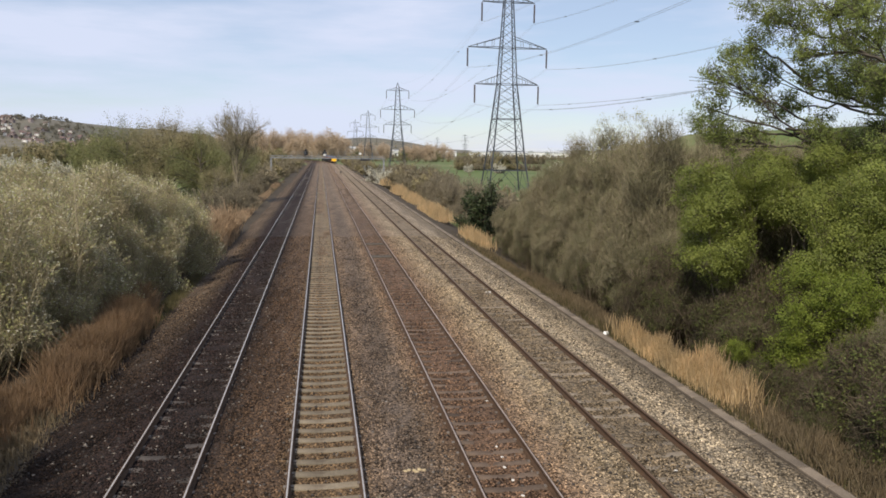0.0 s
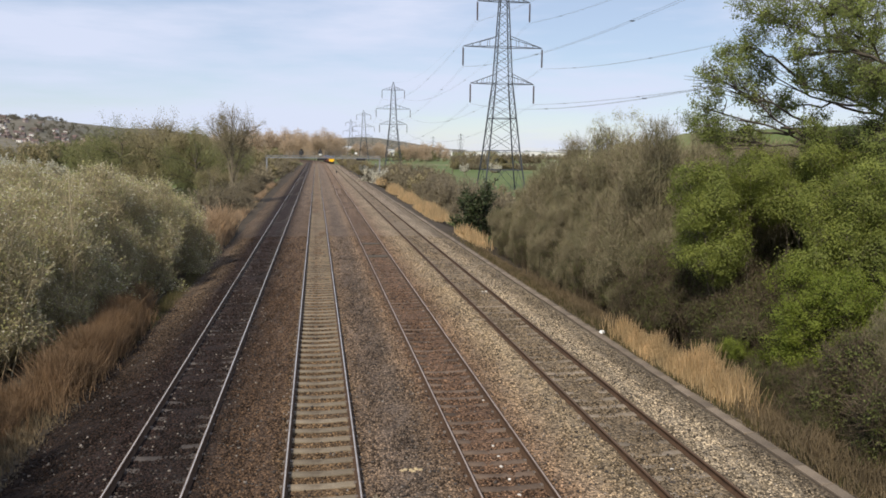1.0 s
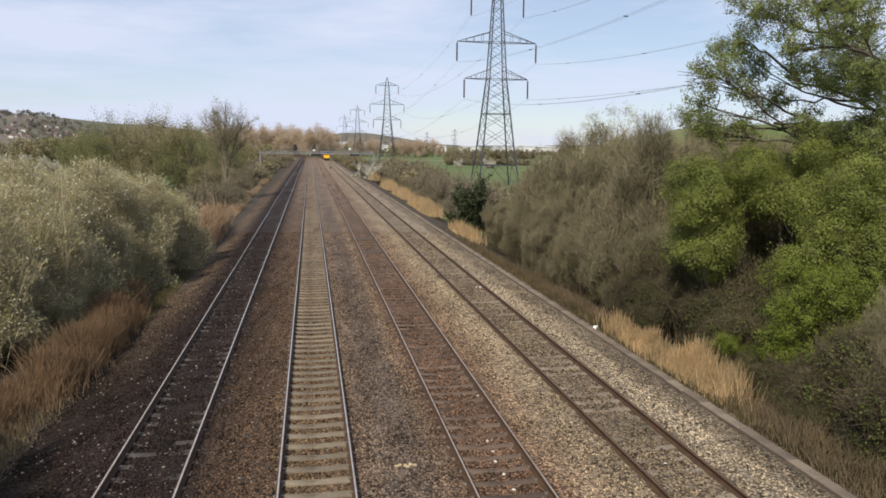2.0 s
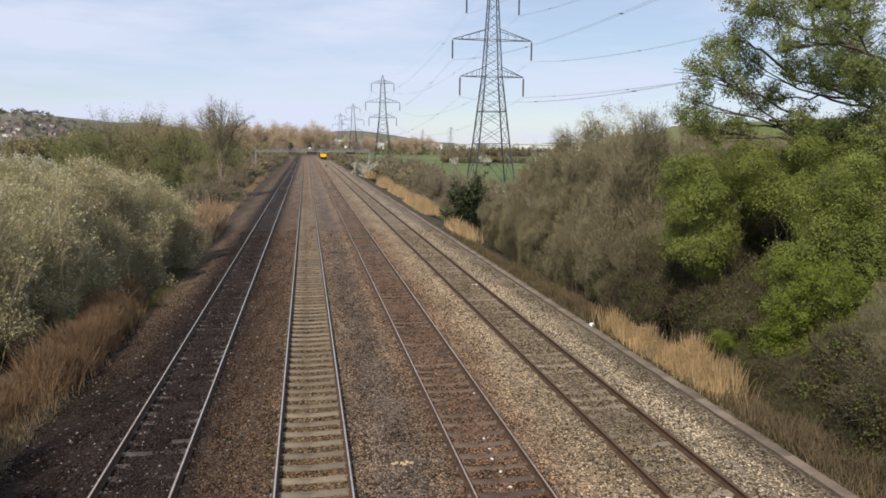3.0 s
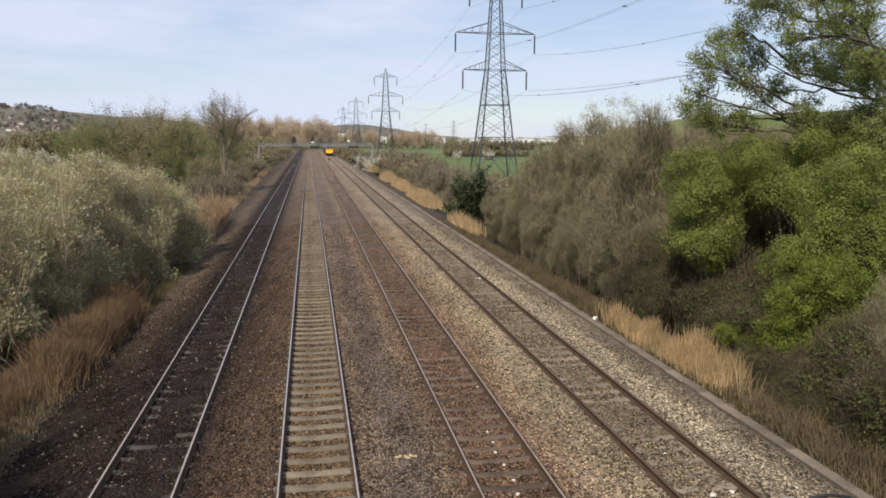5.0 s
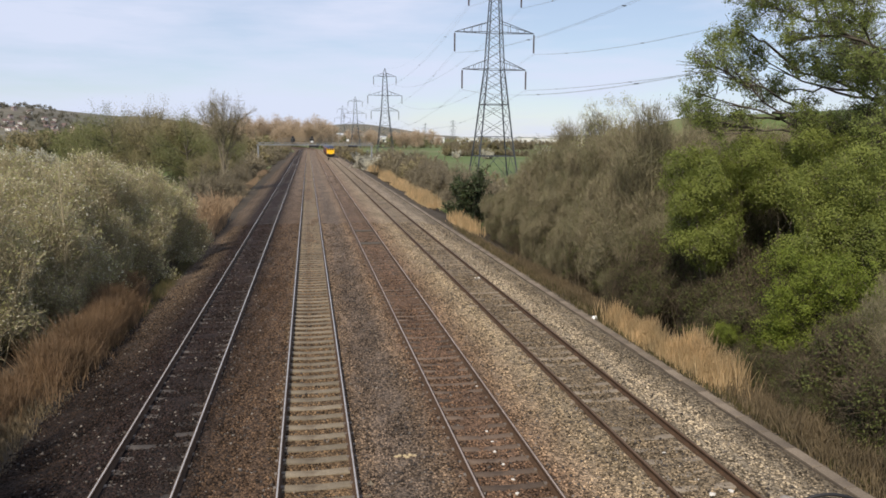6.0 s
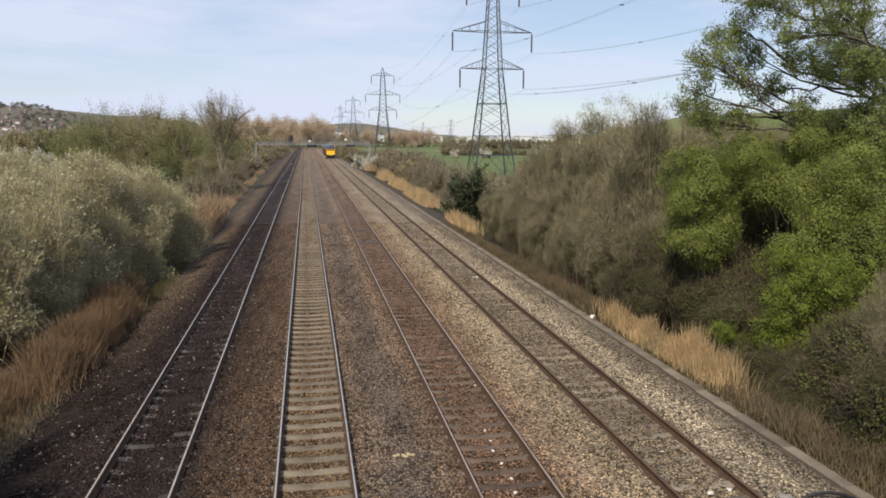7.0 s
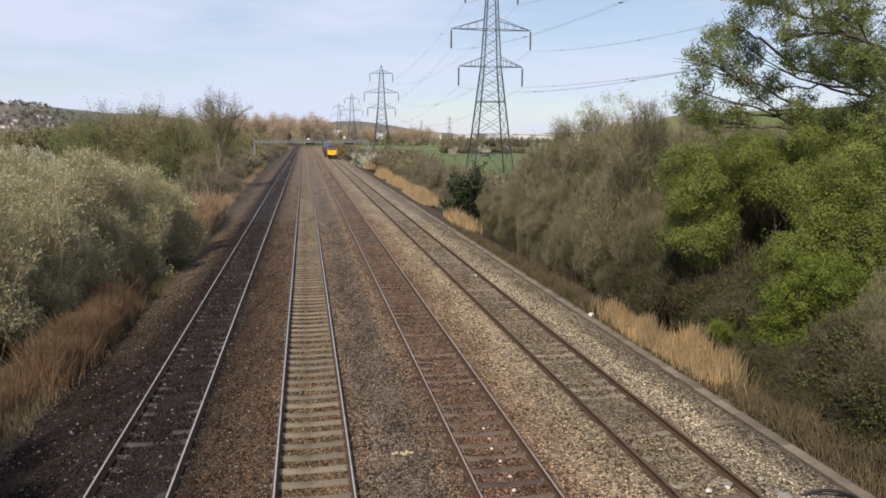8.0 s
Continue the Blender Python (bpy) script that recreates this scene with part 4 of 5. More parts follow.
def wires():
    """Twin conductors hang from every arm; a single earth wire joins the peaks."""
    for z, half, deep in ARMS + [(41.0 + 4.1, 0.0, 0)]:
        for s in ((-1, 1) if half else (1,)):
            earth = half == 0
            root = tagged(new("earth_wire" if earth else "overhead_conductor"), "thin single earth wire strung between pylon peaks" if earth else "sagging twin power cables strung between pylons",
                          "power cable", "" if earth else "cables of the pylon line")
            for k in range(len(PYLON_Y) - 1):
                (xa, ya), (xb, yb) = (PYLON_X[k], PYLON_Y[k]), (PYLON_X[k + 1], PYLON_Y[k + 1])
                low = 2.2 if (k == 0 and z < 25 and s > 0) else 4.5 if k == 0 else 6.0
                u = np.linspace(0, 1, 41)
                sag = low * 4 * u * (1 - u)
                for o in ((0,) if earth else (-0.22, 0.22)):
                    P = np.stack([xa + (xb - xa) * u + s * half + o, ya + (yb - ya) * u, z - 4.1 - sag + PYLON_Z[k] + (PYLON_Z[k + 1] - PYLON_Z[k]) * u], 1)[None]
                    part("wire", fast_mesh("wire", *tubes(P, np.full((1, 41), 0.012 if earth else 0.015), 4), [M_WIRE]), root)
                if not earth and k < 2:
                    for v in np.linspace(0.12, 0.88, 5):
                        zz = z - 4.1 - low * 4 * v * (1 - v) + PYLON_Z[k] + (PYLON_Z[k + 1] - PYLON_Z[k]) * v
                        x, y = xa + (xb - xa) * v + s * half, ya + (yb - ya) * v
                        part("spacer", box_mesh("spacer", M_STEEL, x - 0.24, x + 0.24, y - 0.05, y + 0.05, zz - 0.05, zz + 0.05, 0.02), root)


tower = pylon()
place(tower, PYLON_X[1], PYLON_Y[1])
for k in (0, 2, 3, 4):
    again(tower, PYLON_X[k], PYLON_Y[k], PYLON_Z[k])
for x, y in ((268.0, 1430.0), (265.0, 1760.0)):
    far = again(tower, x, y, float(terrain(x, y)) + 1.5, 25)
    tagged(far, "distant lattice steel electricity pylon on the horizon", "pylon", "pylons of the far line")
wires()

# ---- train ----
TRAIN_X = TRACKS[3]


def lofted(name, mat, profile, y0, y1):
    """A body shell: one cross-section drawn along y, its end edges rounded."""
    bm = bmesh.new()
    rings = [[bm.verts.new((x, y, z)) for x, z in profile] for y in (y0, y1)]
    n = len(profile)
    for i in range(n):
        bm.faces.new((rings[0][i], rings[0][(i + 1) % n], rings[1][(i + 1) % n], rings[1][i]))
    bm.faces.new(rings[0][::-1])
    bm.faces.new(rings[1])
    bmesh.ops.recalc_face_normals(bm, faces=bm.faces)
    bmesh.ops.bevel(bm, geom=[e for e in bm.edges if abs(e.verts[0].co.y - e.verts[1].co.y) < 0.01], offset=0.07, segments=2, affect="EDGES")
    return bm_mesh(name, bm, mat)


BODY = [(-1.33, 0.95), (1.33, 0.95), (1.37, 1.7), (1.33, 2.75), (1.20, 3.10), (-1.20, 3.10), (-1.33, 2.75), (-1.37, 1.7)]
LID = [(-1.22, 3.09), (1.22, 3.09), (1.02, 3.50), (0.60, 3.76), (0.0, 3.85), (-0.60, 3.76), (-1.02, 3.50)]


def bogie(root, y):
    bm = bmesh.new()
    for x in (-1.05, 1.05):
        add_box(bm, x - 0.08, x + 0.08, y - 1.9, y + 1.9, 0.45, 0.85, 0.03)
        add_box(bm, x - 0.14, x + 0.14, y - 1.5, y - 1.1, 0.3, 0.62, 0.03)
        add_box(bm, x - 0.14, x + 0.14, y + 1.1, y + 1.5, 0.3, 0.62, 0.03)
    add_box(bm, -1.0, 1.0, y - 0.3, y + 0.3, 0.5, 0.9)
    b = part("bogie", bm_mesh("bogie", bm, M_UNDER), root)
    for d in (-1.3, 1.3):
        for x in (-0.75, 0.75):
            bm = bmesh.new()
            bmesh.ops.create_cone(bm, cap_ends=True, segments=20, radius1=0.5, radius2=0.46, depth=0.13, matrix=Matrix.Translation((x, y + d, 0.5)) @ Matrix.Rotation(math.pi / 2, 4, "Y"))
            part("wheel", bm_mesh("wheel", bm, M_RUST), b)


def vehicle(name, label, loco, length):
    root = tagged(new(name), label, "train", "" if loco else "coaches of the train")
    part("body", lofted("body", M_LIVERY, BODY, 0.25, length), root)
    part("roof", lofted("roof", M_ROOF, LID, 0.1 if loco else 0.25, length), root, "blue-grey roof")
    part("underframe", box_mesh("underframe", M_UNDER, -1.2, 1.2, 0.3, length - 0.1, 0.72, 0.945), root)
    for y in (3.2, length - 3.2):
        bogie(root, y)
    part("tank", box_mesh("tank", M_UNDER, -1.1, 1.1, length * 0.38, length * 0.62, 0.3, 0.72, 0.05), root)
    k = 3 if loco else 8
    for s in (-1, 1):
        for i in range(k):
            y = 2.4 + (length - 4.8) * (i + 0.5) / k
            part("window", box_mesh("window", M_GLASS, s * 1.358 - 0.022, s * 1.358 + 0.022, y - 0.6, y + 0.6, 1.95, 2.62, 0.01), root)
    if loco:
        cab = [(-1.24, 0.95), (1.24, 0.95), (1.28, 1.7), (1.24, 2.78), (-1.24, 2.78), (-1.28, 1.7)]
        front = part("cab_front", lofted("cab_front", M_YELLOW, cab, -0.12, 0.24), root, "bright yellow cab front")
        brow = [(-1.22, 2.79), (1.22, 2.79), (1.12, 3.15), (0.75, 3.5), (-0.75, 3.5), (-1.12, 3.15)]
        part("cab_brow", lofted("cab_brow", M_ROOF, brow, -0.05, 0.24), root, "dark blue-grey cab top")
        for x0, x1 in ((-1.08, -0.42), (-0.34, 0.34), (0.42, 1.08)):
            part("windscreen", box_mesh("windscreen", M_GLASS, x0, x1, -0.145, -0.10, 2.36, 2.72, 0.02), front, "dark windscreen pane")
        for x in (-0.95, 0.95):
            bm = bmesh.new()
            bmesh.ops.create_cone(bm, cap_ends=True, segments=14, radius1=0.13, radius2=0.13, depth=0.08, matrix=Matrix.Translation((x, -0.15, 1.35)) @ Matrix.Rotation(math.pi / 2, 4, "X"))
            part("headlight", bm_mesh("headlight", bm, M_WHITE), front)
        part("buffer_beam", box_mesh("buffer_beam", M_UNDER, -1.3, 1.3, -0.2, 0.3, 0.55, 0.945, 0.03), root)
        for x in (-0.86, 0.86):
            bm = bmesh.new()
            bmesh.ops.create_cone(bm, cap_ends=True, segments=14, radius1=0.10, radius2=0.10, depth=0.5, matrix=Matrix.Translation((x, -0.42, 0.98)) @ Matrix.Rotation(math.pi / 2, 4, "X"))
            bmesh.ops.create_cone(bm, cap_ends=True, segments=14, radius1=0.24, radius2=0.24, depth=0.06, matrix=Matrix.Translation((x, -0.69, 0.98)) @ Matrix.Rotation(math.pi / 2, 4, "X"))
            part("buffer", bm_mesh("buffer", bm, M_UNDER), root)
        part("plough", box_mesh("plough", M_UNDER, -1.2, 1.2, -0.25, -0.15, 0.12, 0.5, 0.02), root)
    return root


train = [(vehicle("locomotive", "yellow-fronted diesel train hauling coaches along the track", True, 18.8), 0.0)]
coach = vehicle("coach", "red railway coach with a blue-grey roof behind the locomotive", False, 20.0)
train.append((coach, 19.6))
for i in range(1):
    train.append((copy_thing(coach, pose(0, 0, 0)), 19.6 + 20.8 * (i + 1)))


def train_place(y):
    slope = -max(0.0, y - BEND) / RADIUS
    return pose(TRAIN_X + float(shift(y)), y, 0, 0, 0, math.degrees(math.atan(-slope)))


def train_front(t):
    return 412.0 - 24.2 * t

# ---- plants beside the line ----
def grasses(name, n, spots, h, m, label, seed, lean=0.25, width=0.012, cat="grass"):
    """Standing dry stems, each a thin tapered blade with a bend. spots: x, y, spread across, spread along, height."""
    rng = np.random.default_rng(seed)
    S = np.array(spots, float)
    w = S[:, 2] * S[:, 3]
    i = rng.choice(len(S), n, p=w / w.sum())
    u = rng.uniform(-1, 1, (n, 2)) * 0.75 + rng.normal(size=(n, 2)) * 0.22
    x, y = S[i, 0] + u[:, 0] * S[i, 2], S[i, 1] + u[:, 1] * S[i, 3]
    clump = np.sin(x * 3.1 + np.sin(y * 1.7)) * np.sin(y * 2.3 + x) * 0.5 + 0.5
    hh = h * S[i, 4] * rng.uniform(0.4, 1.1, n) * (0.6 + 0.45 * clump) * (1 - 0.45 * np.abs(u[:, 0]) ** 2)
    z = np.maximum(terrain(x, y), -0.55 * (x > 10.9) - 9 * (x <= 10.9))
    a = np.stack([x, y, z - 0.03], 1)
    d = rng.normal(size=(n, 2)) * lean
    b = a + np.stack([d[:, 0] * hh * 0.3, d[:, 1] * hh * 0.3, hh * 0.6], 1)
    c = a + np.stack([d[:, 0] * hh, d[:, 1] * hh, hh], 1)
    P = bezier(a, b, c, 3)
    g = tubes(P, np.array([1.0, 0.8, 0.25])[None] * width * rng.uniform(0.6, 1.5, (n, 1)))
    return tagged(part(name, fast_mesh(name, *g, [m])), label, cat, kind="stuff")


grasses("dry_grass", 4600, [(11.6, 24.2, 0.42, 4.0, 0.8), (11.8, 20.8, 0.5, 1.9, 1.05)], 1.35, M_STRAW, "tall straw-coloured dry grass beside the cable trough", 1, 0.13)
grasses("dry_grass", 2600, [(12.0, 16.0, 0.8, 3.5, 0.9), (11.4, 13.5, 0.4, 4, 0.6)], 0.9, M_DEAD, "short dull weeds and dead stems below the brambles", 2)
grasses("dry_grass", 9000, [(12.5, 61, 0.7, 5, 0.9), (13.0, 88, 1.0, 10, 1.1), (13.4, 112, 1.0, 8, 1.1), (13.6, 134, 1.2, 7, 1.2), (14.2, 168, 1.3, 5, 1.2)], 1.4, M_STRAW, "tall straw-coloured dry grass beside the track", 3, 0.15, width=0.025)
grasses("dry_reeds", 24000, [(-7.5, 27.2, 0.9, 5.6, 1.0), (-8.9, 19.5, 0.8, 2.5, 0.8), (-8.2, 20.6, 0.9, 2.2, 0.6), (-7.9, 33, 0.7, 3, 1.0)], 1.45, M_REED, "tall russet dry reeds at the foot of the willows", 4, width=0.009)
grasses("weeds", 3000, [(-7.6, 18.4, 1.0, 3.6, 0.7)], 0.55, M_DEAD, "dead brown stems at the near end of the reeds", 9)
grasses("dry_reeds", 8000, [(-7.7, 60, 1.0, 8, 1.7), (-8.2, 78, 0.7, 12, 0.6), (-8.6, 118, 0.6, 14, 0.5), (-8.8, 152, 0.6, 9, 0.6)], 1.7, M_REED2, "tall pale dry reeds along the far bank", 5, width=0.028)
grasses("dead_weeds", 6000, [(11.6, 42, 0.5, 16, 0.7), (12.2, 36, 0.6, 8, 0.8), (11.5, 22, 0.3, 8, 0.5)], 0.7, M_DEAD, "dead brown weeds on the verge beside the trough", 7)
grasses("weeds", 7000, [(11.5, 40, 0.4, 20, 0.5), (-6.9, 40, 0.5, 12, 0.5), (11.3, 20, 0.3, 12, 0.4)], 0.7, M_WEED, "low green and brown weeds along the edge of the ballast", 6)

grasses("dead_weeds", 9000, [(-8.2, 50, 0.7, 18, 0.5), (-8.5, 90, 0.8, 26, 0.6), (-8.8, 140, 0.8, 26, 0.6)], 0.6, M_DEAD, "dead brown weeds along the foot of the bank", 8, width=0.02)

# willows on the left bank
willow = brush("willow_bush", crumble(dome_lobes(4.4, 6.5, 24, 1, 0.12), 3, 1, 0.4, 0.7, 0.8), 9000, 46000, 46000, 0.050, M_TWIG_W, M_LEAF_W, 11, (0.5, 1.2), 0.008, 0.8, 0.3, 120, 0.015, (0.2, 0.55), 0.5)
willow2 = brush("willow_bush", crumble(dome_lobes(4.2, 6.3, 22, 2, 0.12), 3, 2, 0.4, 0.7, 0.8), 9000, 46000, 46000, 0.050, M_TWIG_W, M_LEAF_W, 12, (0.5, 1.2), 0.008, 0.8, 0.3, 120, 0.015, (0.2, 0.55), 0.5)
for o in (willow, willow2):
    tagged(o, "dense grey-green willow bush with pale catkins on the bank", "bush", "willows beside the track")
place(willow, -11.2, 40.5, -0.9, 0, 1.0)
place(willow2, -12.0, 33.5, -0.9, 70, 1.0)
# the last two are out of view, added only to shade the near left
for i, (x, y, turn, s) in enumerate(((-9.7, 46.5, 200, 0.90), (-16.5, 36, 130, 1.0), (-12.6, 27.0, 250, 0.95), (-17.5, 28.5, 40, 1.05), (-11.6, 30.6, 20, 0.86),
                                     (-16.5, 45, 0, 1.0), (-13.5, 53, 10, 0.85), (-22.5, 40, 80, 1.05), (-22, 52, 170, 0.95), (-12.8, 10.2, 20, 1.3), (-20.0, 11.0, 100, 0.95))):
    again(willow if i % 2 else willow2, x, y, -1.0, turn, s)

sap = tagged(new("dead_sapling"), "slender pale dead sapling standing up out of the willows", "sapling")
sap.matrix_basis = pose(-8.95, 30.0, -1.0)
P = np.stack([np.array([0, 0.05, -0.03, 0.06, 0.02, 0.0]), np.array([0, 0.03, 0.05, 0.02, 0.0, 0.03]), np.linspace(0, 6.7, 6)], 1)[None]
part("stem", fast_mesh("stem", *tubes(P, taper(1, 6, 0.035, 0.014), 7), [M_TWIG_W], smooth=True), sap)
srng = np.random.default_rng(3)
tagged(part("side_growth", fast_mesh("side_growth", *tubes(sprout(P, 26, 0.35, 1.0, (0.4, 1.3), srng, 0.2, 0.6, 0.7), taper(26, 3, 0.010, 0.004)), [M_TWIG_W]), sap), kind="stuff")

# brown thicket and oak on the right bank
thicket = brush("bare_thicket", crumble(dome_lobes(4.3, 9.2, 30, 3, 0.12), 3, 3, 0.4, 0.7, 0.8), 13000, 62000, 40000, 0.034, M_TWIG_B, M_LEAF_B, 21, (0.5, 1.3), 0.008, 0.9, 0.3, 110, 0.015, (0.2, 0.55), 0.5)
thicket2 = brush("bare_thicket", crumble(dome_lobes(3.9, 8.0, 28, 4, 0.12), 3, 4, 0.4, 0.7, 0.8), 12000, 60000, 42000, 0.034, M_TWIG_B, M_LEAF_B, 22, (0.5, 1.3), 0.008, 0.9, 0.3, 100, 0.015, (0.2, 0.55), 0.5)
for o in (thicket, thicket2):
    tagged(o, "tall brown leafless thicket with swelling buds beside the track", "bush", "thickets beside the track")
place(thicket, 17.8, 42.0, -1.0, 0, 1.0)
place(thicket2, 17.4, 49.5, -1.0, 40, 1.0)
for i, (x, y, turn, s) in enumerate(((17.2, 35.3, 120, 1.0), (16.7, 56.0, 310, 0.68), (17.8, 29.6, 200, 0.88), (24, 40, 60, 1.04), (23.5, 32, 150, 1.05), (14.9, 47.0, 20, 0.46), (15.0, 40.2, 260, 0.46),
                                     (14.9, 53, 140, 0.42), (15.4, 61, 80, 0.42), (15.7, 43.8, 35, 0.62), (15.5, 50.4, 95, 0.55), (15.4, 57.0, 215, 0.45), (16.1, 37.6, 300, 0.66), (15.8, 33.0, 180, 0.6), (23, 49, 10, 0.9))):
    again(thicket2 if i % 3 else thicket, x, y, -1.0, turn, s)
# thin leafy saplings standing up out of the crest
leader = canopy("sapling", [(0, 0, 8.3, 0.7, 1.3), (0.5, 0.2, 7.2, 0.6, 0.9), (-0.5, 0.1, 7.3, 0.6, 0.9)], 260, 4, 0.05, M_LEAF_W, 25, (0, 0), 5.0, 0.05, 0.12, 0.2, M_TWIG_G, 10)
tagged(leader, "thin sapling with pale new leaves among the thicket", "sapling", "saplings in the thicket")
place(leader, 17.6, 43.5, -1.0, 0, 1.06)
for x, y, turn, s in ((16.9, 44.8, 50, 1.03), (17.5, 41.3, 120, 1.05), (17.3, 47.5, 200, 0.98), (17.0, 38.8, 280, 1.0), (16.8, 50.0, 330, 0.93)):
    again(leader, x, y, -1.0, turn, s)

# the oak's lobes: those over the bank, then the crown round the bole
OAK_BANK = [(14.5, 27, 9.5, 1.05), (14.3, 27, 8.4, 0.95), (15.0, 27, 7.3, 0.9), (15.7, 27, 10.6, 1.0), (16.2, 26, 11.5, 1.25), (17.0, 28, 10.1, 0.9), (16.6, 25, 10.1, 0.95), (18.2, 28.2, 8.6, 0.8),
            (17.7, 25, 11.6, 1.3), (19.0, 27, 9.8, 0.95), (17.3, 23, 11.2, 1.2), (18.9, 25, 9.3, 1.2), (18.4, 23, 9.0, 1.15), (19.1, 24, 7.7, 1.1), (18.8, 23, 6.7, 0.95), (20.3, 26.5, 7.0, 1.1),
            (16.2, 27, 8.9, 0.9), (16.1, 27.3, 7.7, 0.8),
            (18.2, 26, 7.6, 0.9), (19.2, 26, 6.9, 1.0), (17.6, 25.2, 7.2, 0.8)]
OAK_CROWN = [(19.2, 26, 12.9, 1.5), (22, 25, 13.6, 1.8), (25, 27, 11, 1.8), (25, 24, 9, 1.7), (21.6, 22.6, 10.5, 1.5), (23, 30, 11, 1.8), (21.5, 27.5, 9.3, 1.3), (20.6, 25.2, 8.3, 1.1), (20.2, 24.0, 10.6, 1.1), (19.6, 23.2, 6.6, 1.0)]
oak = canopy("oak_tree", [(x - 22.9, y - 25.6, z + 0.9, r, r * 0.74) for x, y, z, r in OAK_BANK + OAK_CROWN], 8600, 14, 0.050, M_LEAF_O, 33, (0, 0), 5.0, 0.095, 0.095, 0.1, None, 22, -1.0, 0.5, [(-5.6, 1.2, 8.6), (-5.0, 1.6, 10.4), (-3.4, -1.6, 8.4), (-3.6, -1.2, 10.6), (-4.6, 0.4, 12.0), (-3.2, 1.6, 7.6)], 6)
tagged(oak, "tall oak tree in fresh yellow-green leaf", "tree")
place(oak, 22.9, 25.6, -0.9)
# a maple's lobes about its foot
MAPLE_A = [(13.9, 26.2, 4.4, 1.45, 1.25), (14.5, 26.8, 5.5, 1.2, 0.85), (15.7, 26.0, 5.4, 1.4, 0.9), (13.7, 25.5, 3.0, 1.05, 0.85), (16.8, 26.6, 5.7, 1.4, 0.9), (15.3, 27.6, 4.4, 1.6, 1.2), (16.6, 25.0, 4.9, 1.1, 0.7)]
MAPLE_B = [(16.4, 23.9, 5.2, 1.25, 0.85), (16.9, 22.0, 4.6, 1.35, 1.1), (17.4, 21.0, 5.3, 1.3, 1.0), (18.0, 24.0, 5.9, 1.5, 0.95), (17.0, 19.9, 3.9, 1.2, 1.0), (15.8, 20.5, 3.6, 0.95, 0.8), (15.1, 21.2, 3.3, 0.85, 0.7), (18.6, 21.6, 4.6, 1.5, 1.3), (15.9, 21.4, 4.4, 0.9, 0.65)]
maple = canopy("field_maple", [(x - 15.8, y - 26, z + 1, a, b) for x, y, z, a, b in MAPLE_A], 1900, 42, 0.046, M_LEAF_M, 43, None, 0, 0.05, 0.135, 0.25, M_TWIG_G, 10, -0.9, lumps=9)
maple2 = canopy("field_maple", [(x - 17.2, y - 22, z + 1, a, b) for x, y, z, a, b in MAPLE_B], 2300, 42, 0.045, M_LEAF_M, 44, None, 0, 0.05, 0.135, 0.25, M_TWIG_G, 10, -0.9, lumps=9)
for o in (maple, maple2):
    tagged(o, "dense field maple in olive-green young leaf under the oak", "bush", "maples under the oak")
place(maple, 15.8, 26.0, -1.0)
place(maple2, 17.2, 22.0, -1.0)
for x, y, turn, s in ((20.6, 27.8, 25, 1.0), (21.6, 22.5, 200, 1.05), (25.2, 30.5, 90, 1.0)):
    again(maple, x, y, -1.0, turn, s)
HAWTHORN = [(14.05, 19.6, 2.2, 0.95, 0.62), (14.7, 19.2, 2.85, 0.8, 0.5), (15.0, 20.2, 2.6, 0.9, 0.7), (14.3, 20.8, 2.8, 0.8, 0.6), (13.7, 20.0, 1.5, 0.6, 0.45), (15.4, 19.2, 2.3, 0.8, 0.8), (14.2, 19.0, 0.9, 0.75, 0.6), (15.0, 18.5, 1.5, 0.75, 0.6), (14.0, 20.4, 0.6, 0.8, 0.6)]
hawthorn = canopy("hawthorn_bush", [(x - 14.6, y - 20, z + 1, a, b) for x, y, z, a, b in HAWTHORN], 1150, 36, 0.037, M_LEAF_H, 41, None, 0, 0.03, 0.105, 0.25, M_TWIG_D, 10, -0.9, lumps=8)
tagged(hawthorn, "bright green hawthorn bush in new leaf", "bush", "hawthorns under the oak")
place(hawthorn, 14.6, 20.0, -1.0)
again(hawthorn, 13.1, 22.0, -1.0, 140, 0.42)
# filler below the canopies; its dark stems and leaves stand in for shade
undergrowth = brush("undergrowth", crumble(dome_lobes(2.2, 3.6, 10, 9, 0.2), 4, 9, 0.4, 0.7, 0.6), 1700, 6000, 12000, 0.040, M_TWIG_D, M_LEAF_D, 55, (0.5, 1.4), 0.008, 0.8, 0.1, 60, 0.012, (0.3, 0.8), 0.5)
tagged(undergrowth, "leafless undergrowth below the maples, coloured dark to stand in for shade", "bush", "undergrowth below the maples")
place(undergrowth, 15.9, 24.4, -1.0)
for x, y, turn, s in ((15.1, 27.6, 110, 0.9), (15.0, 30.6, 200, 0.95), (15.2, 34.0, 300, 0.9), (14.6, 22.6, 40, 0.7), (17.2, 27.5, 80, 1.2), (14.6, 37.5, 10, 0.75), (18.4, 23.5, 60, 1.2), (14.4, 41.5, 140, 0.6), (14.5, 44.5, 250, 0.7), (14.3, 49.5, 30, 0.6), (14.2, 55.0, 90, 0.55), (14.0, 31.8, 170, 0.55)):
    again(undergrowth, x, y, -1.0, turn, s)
bramble = brush("bramble_bush", crumble(dome_lobes(2.1, 2.6, 12, 7), 5, 7, 0.4, 0.7, 0.6), 4200, 15000, 26000, 0.044, M_TWIG_D, M_LEAF_D, 51, (0.3, 0.9), 0.006, 0.35, 0.4, 60, 0.010, (0.2, 0.6), 0.8, 5)
tagged(bramble, "tangled dull-green bramble bush with arching grey stems", "bush", "brambles beside the trough")
place(bramble, 14.5, 17.4, -0.9, 0)
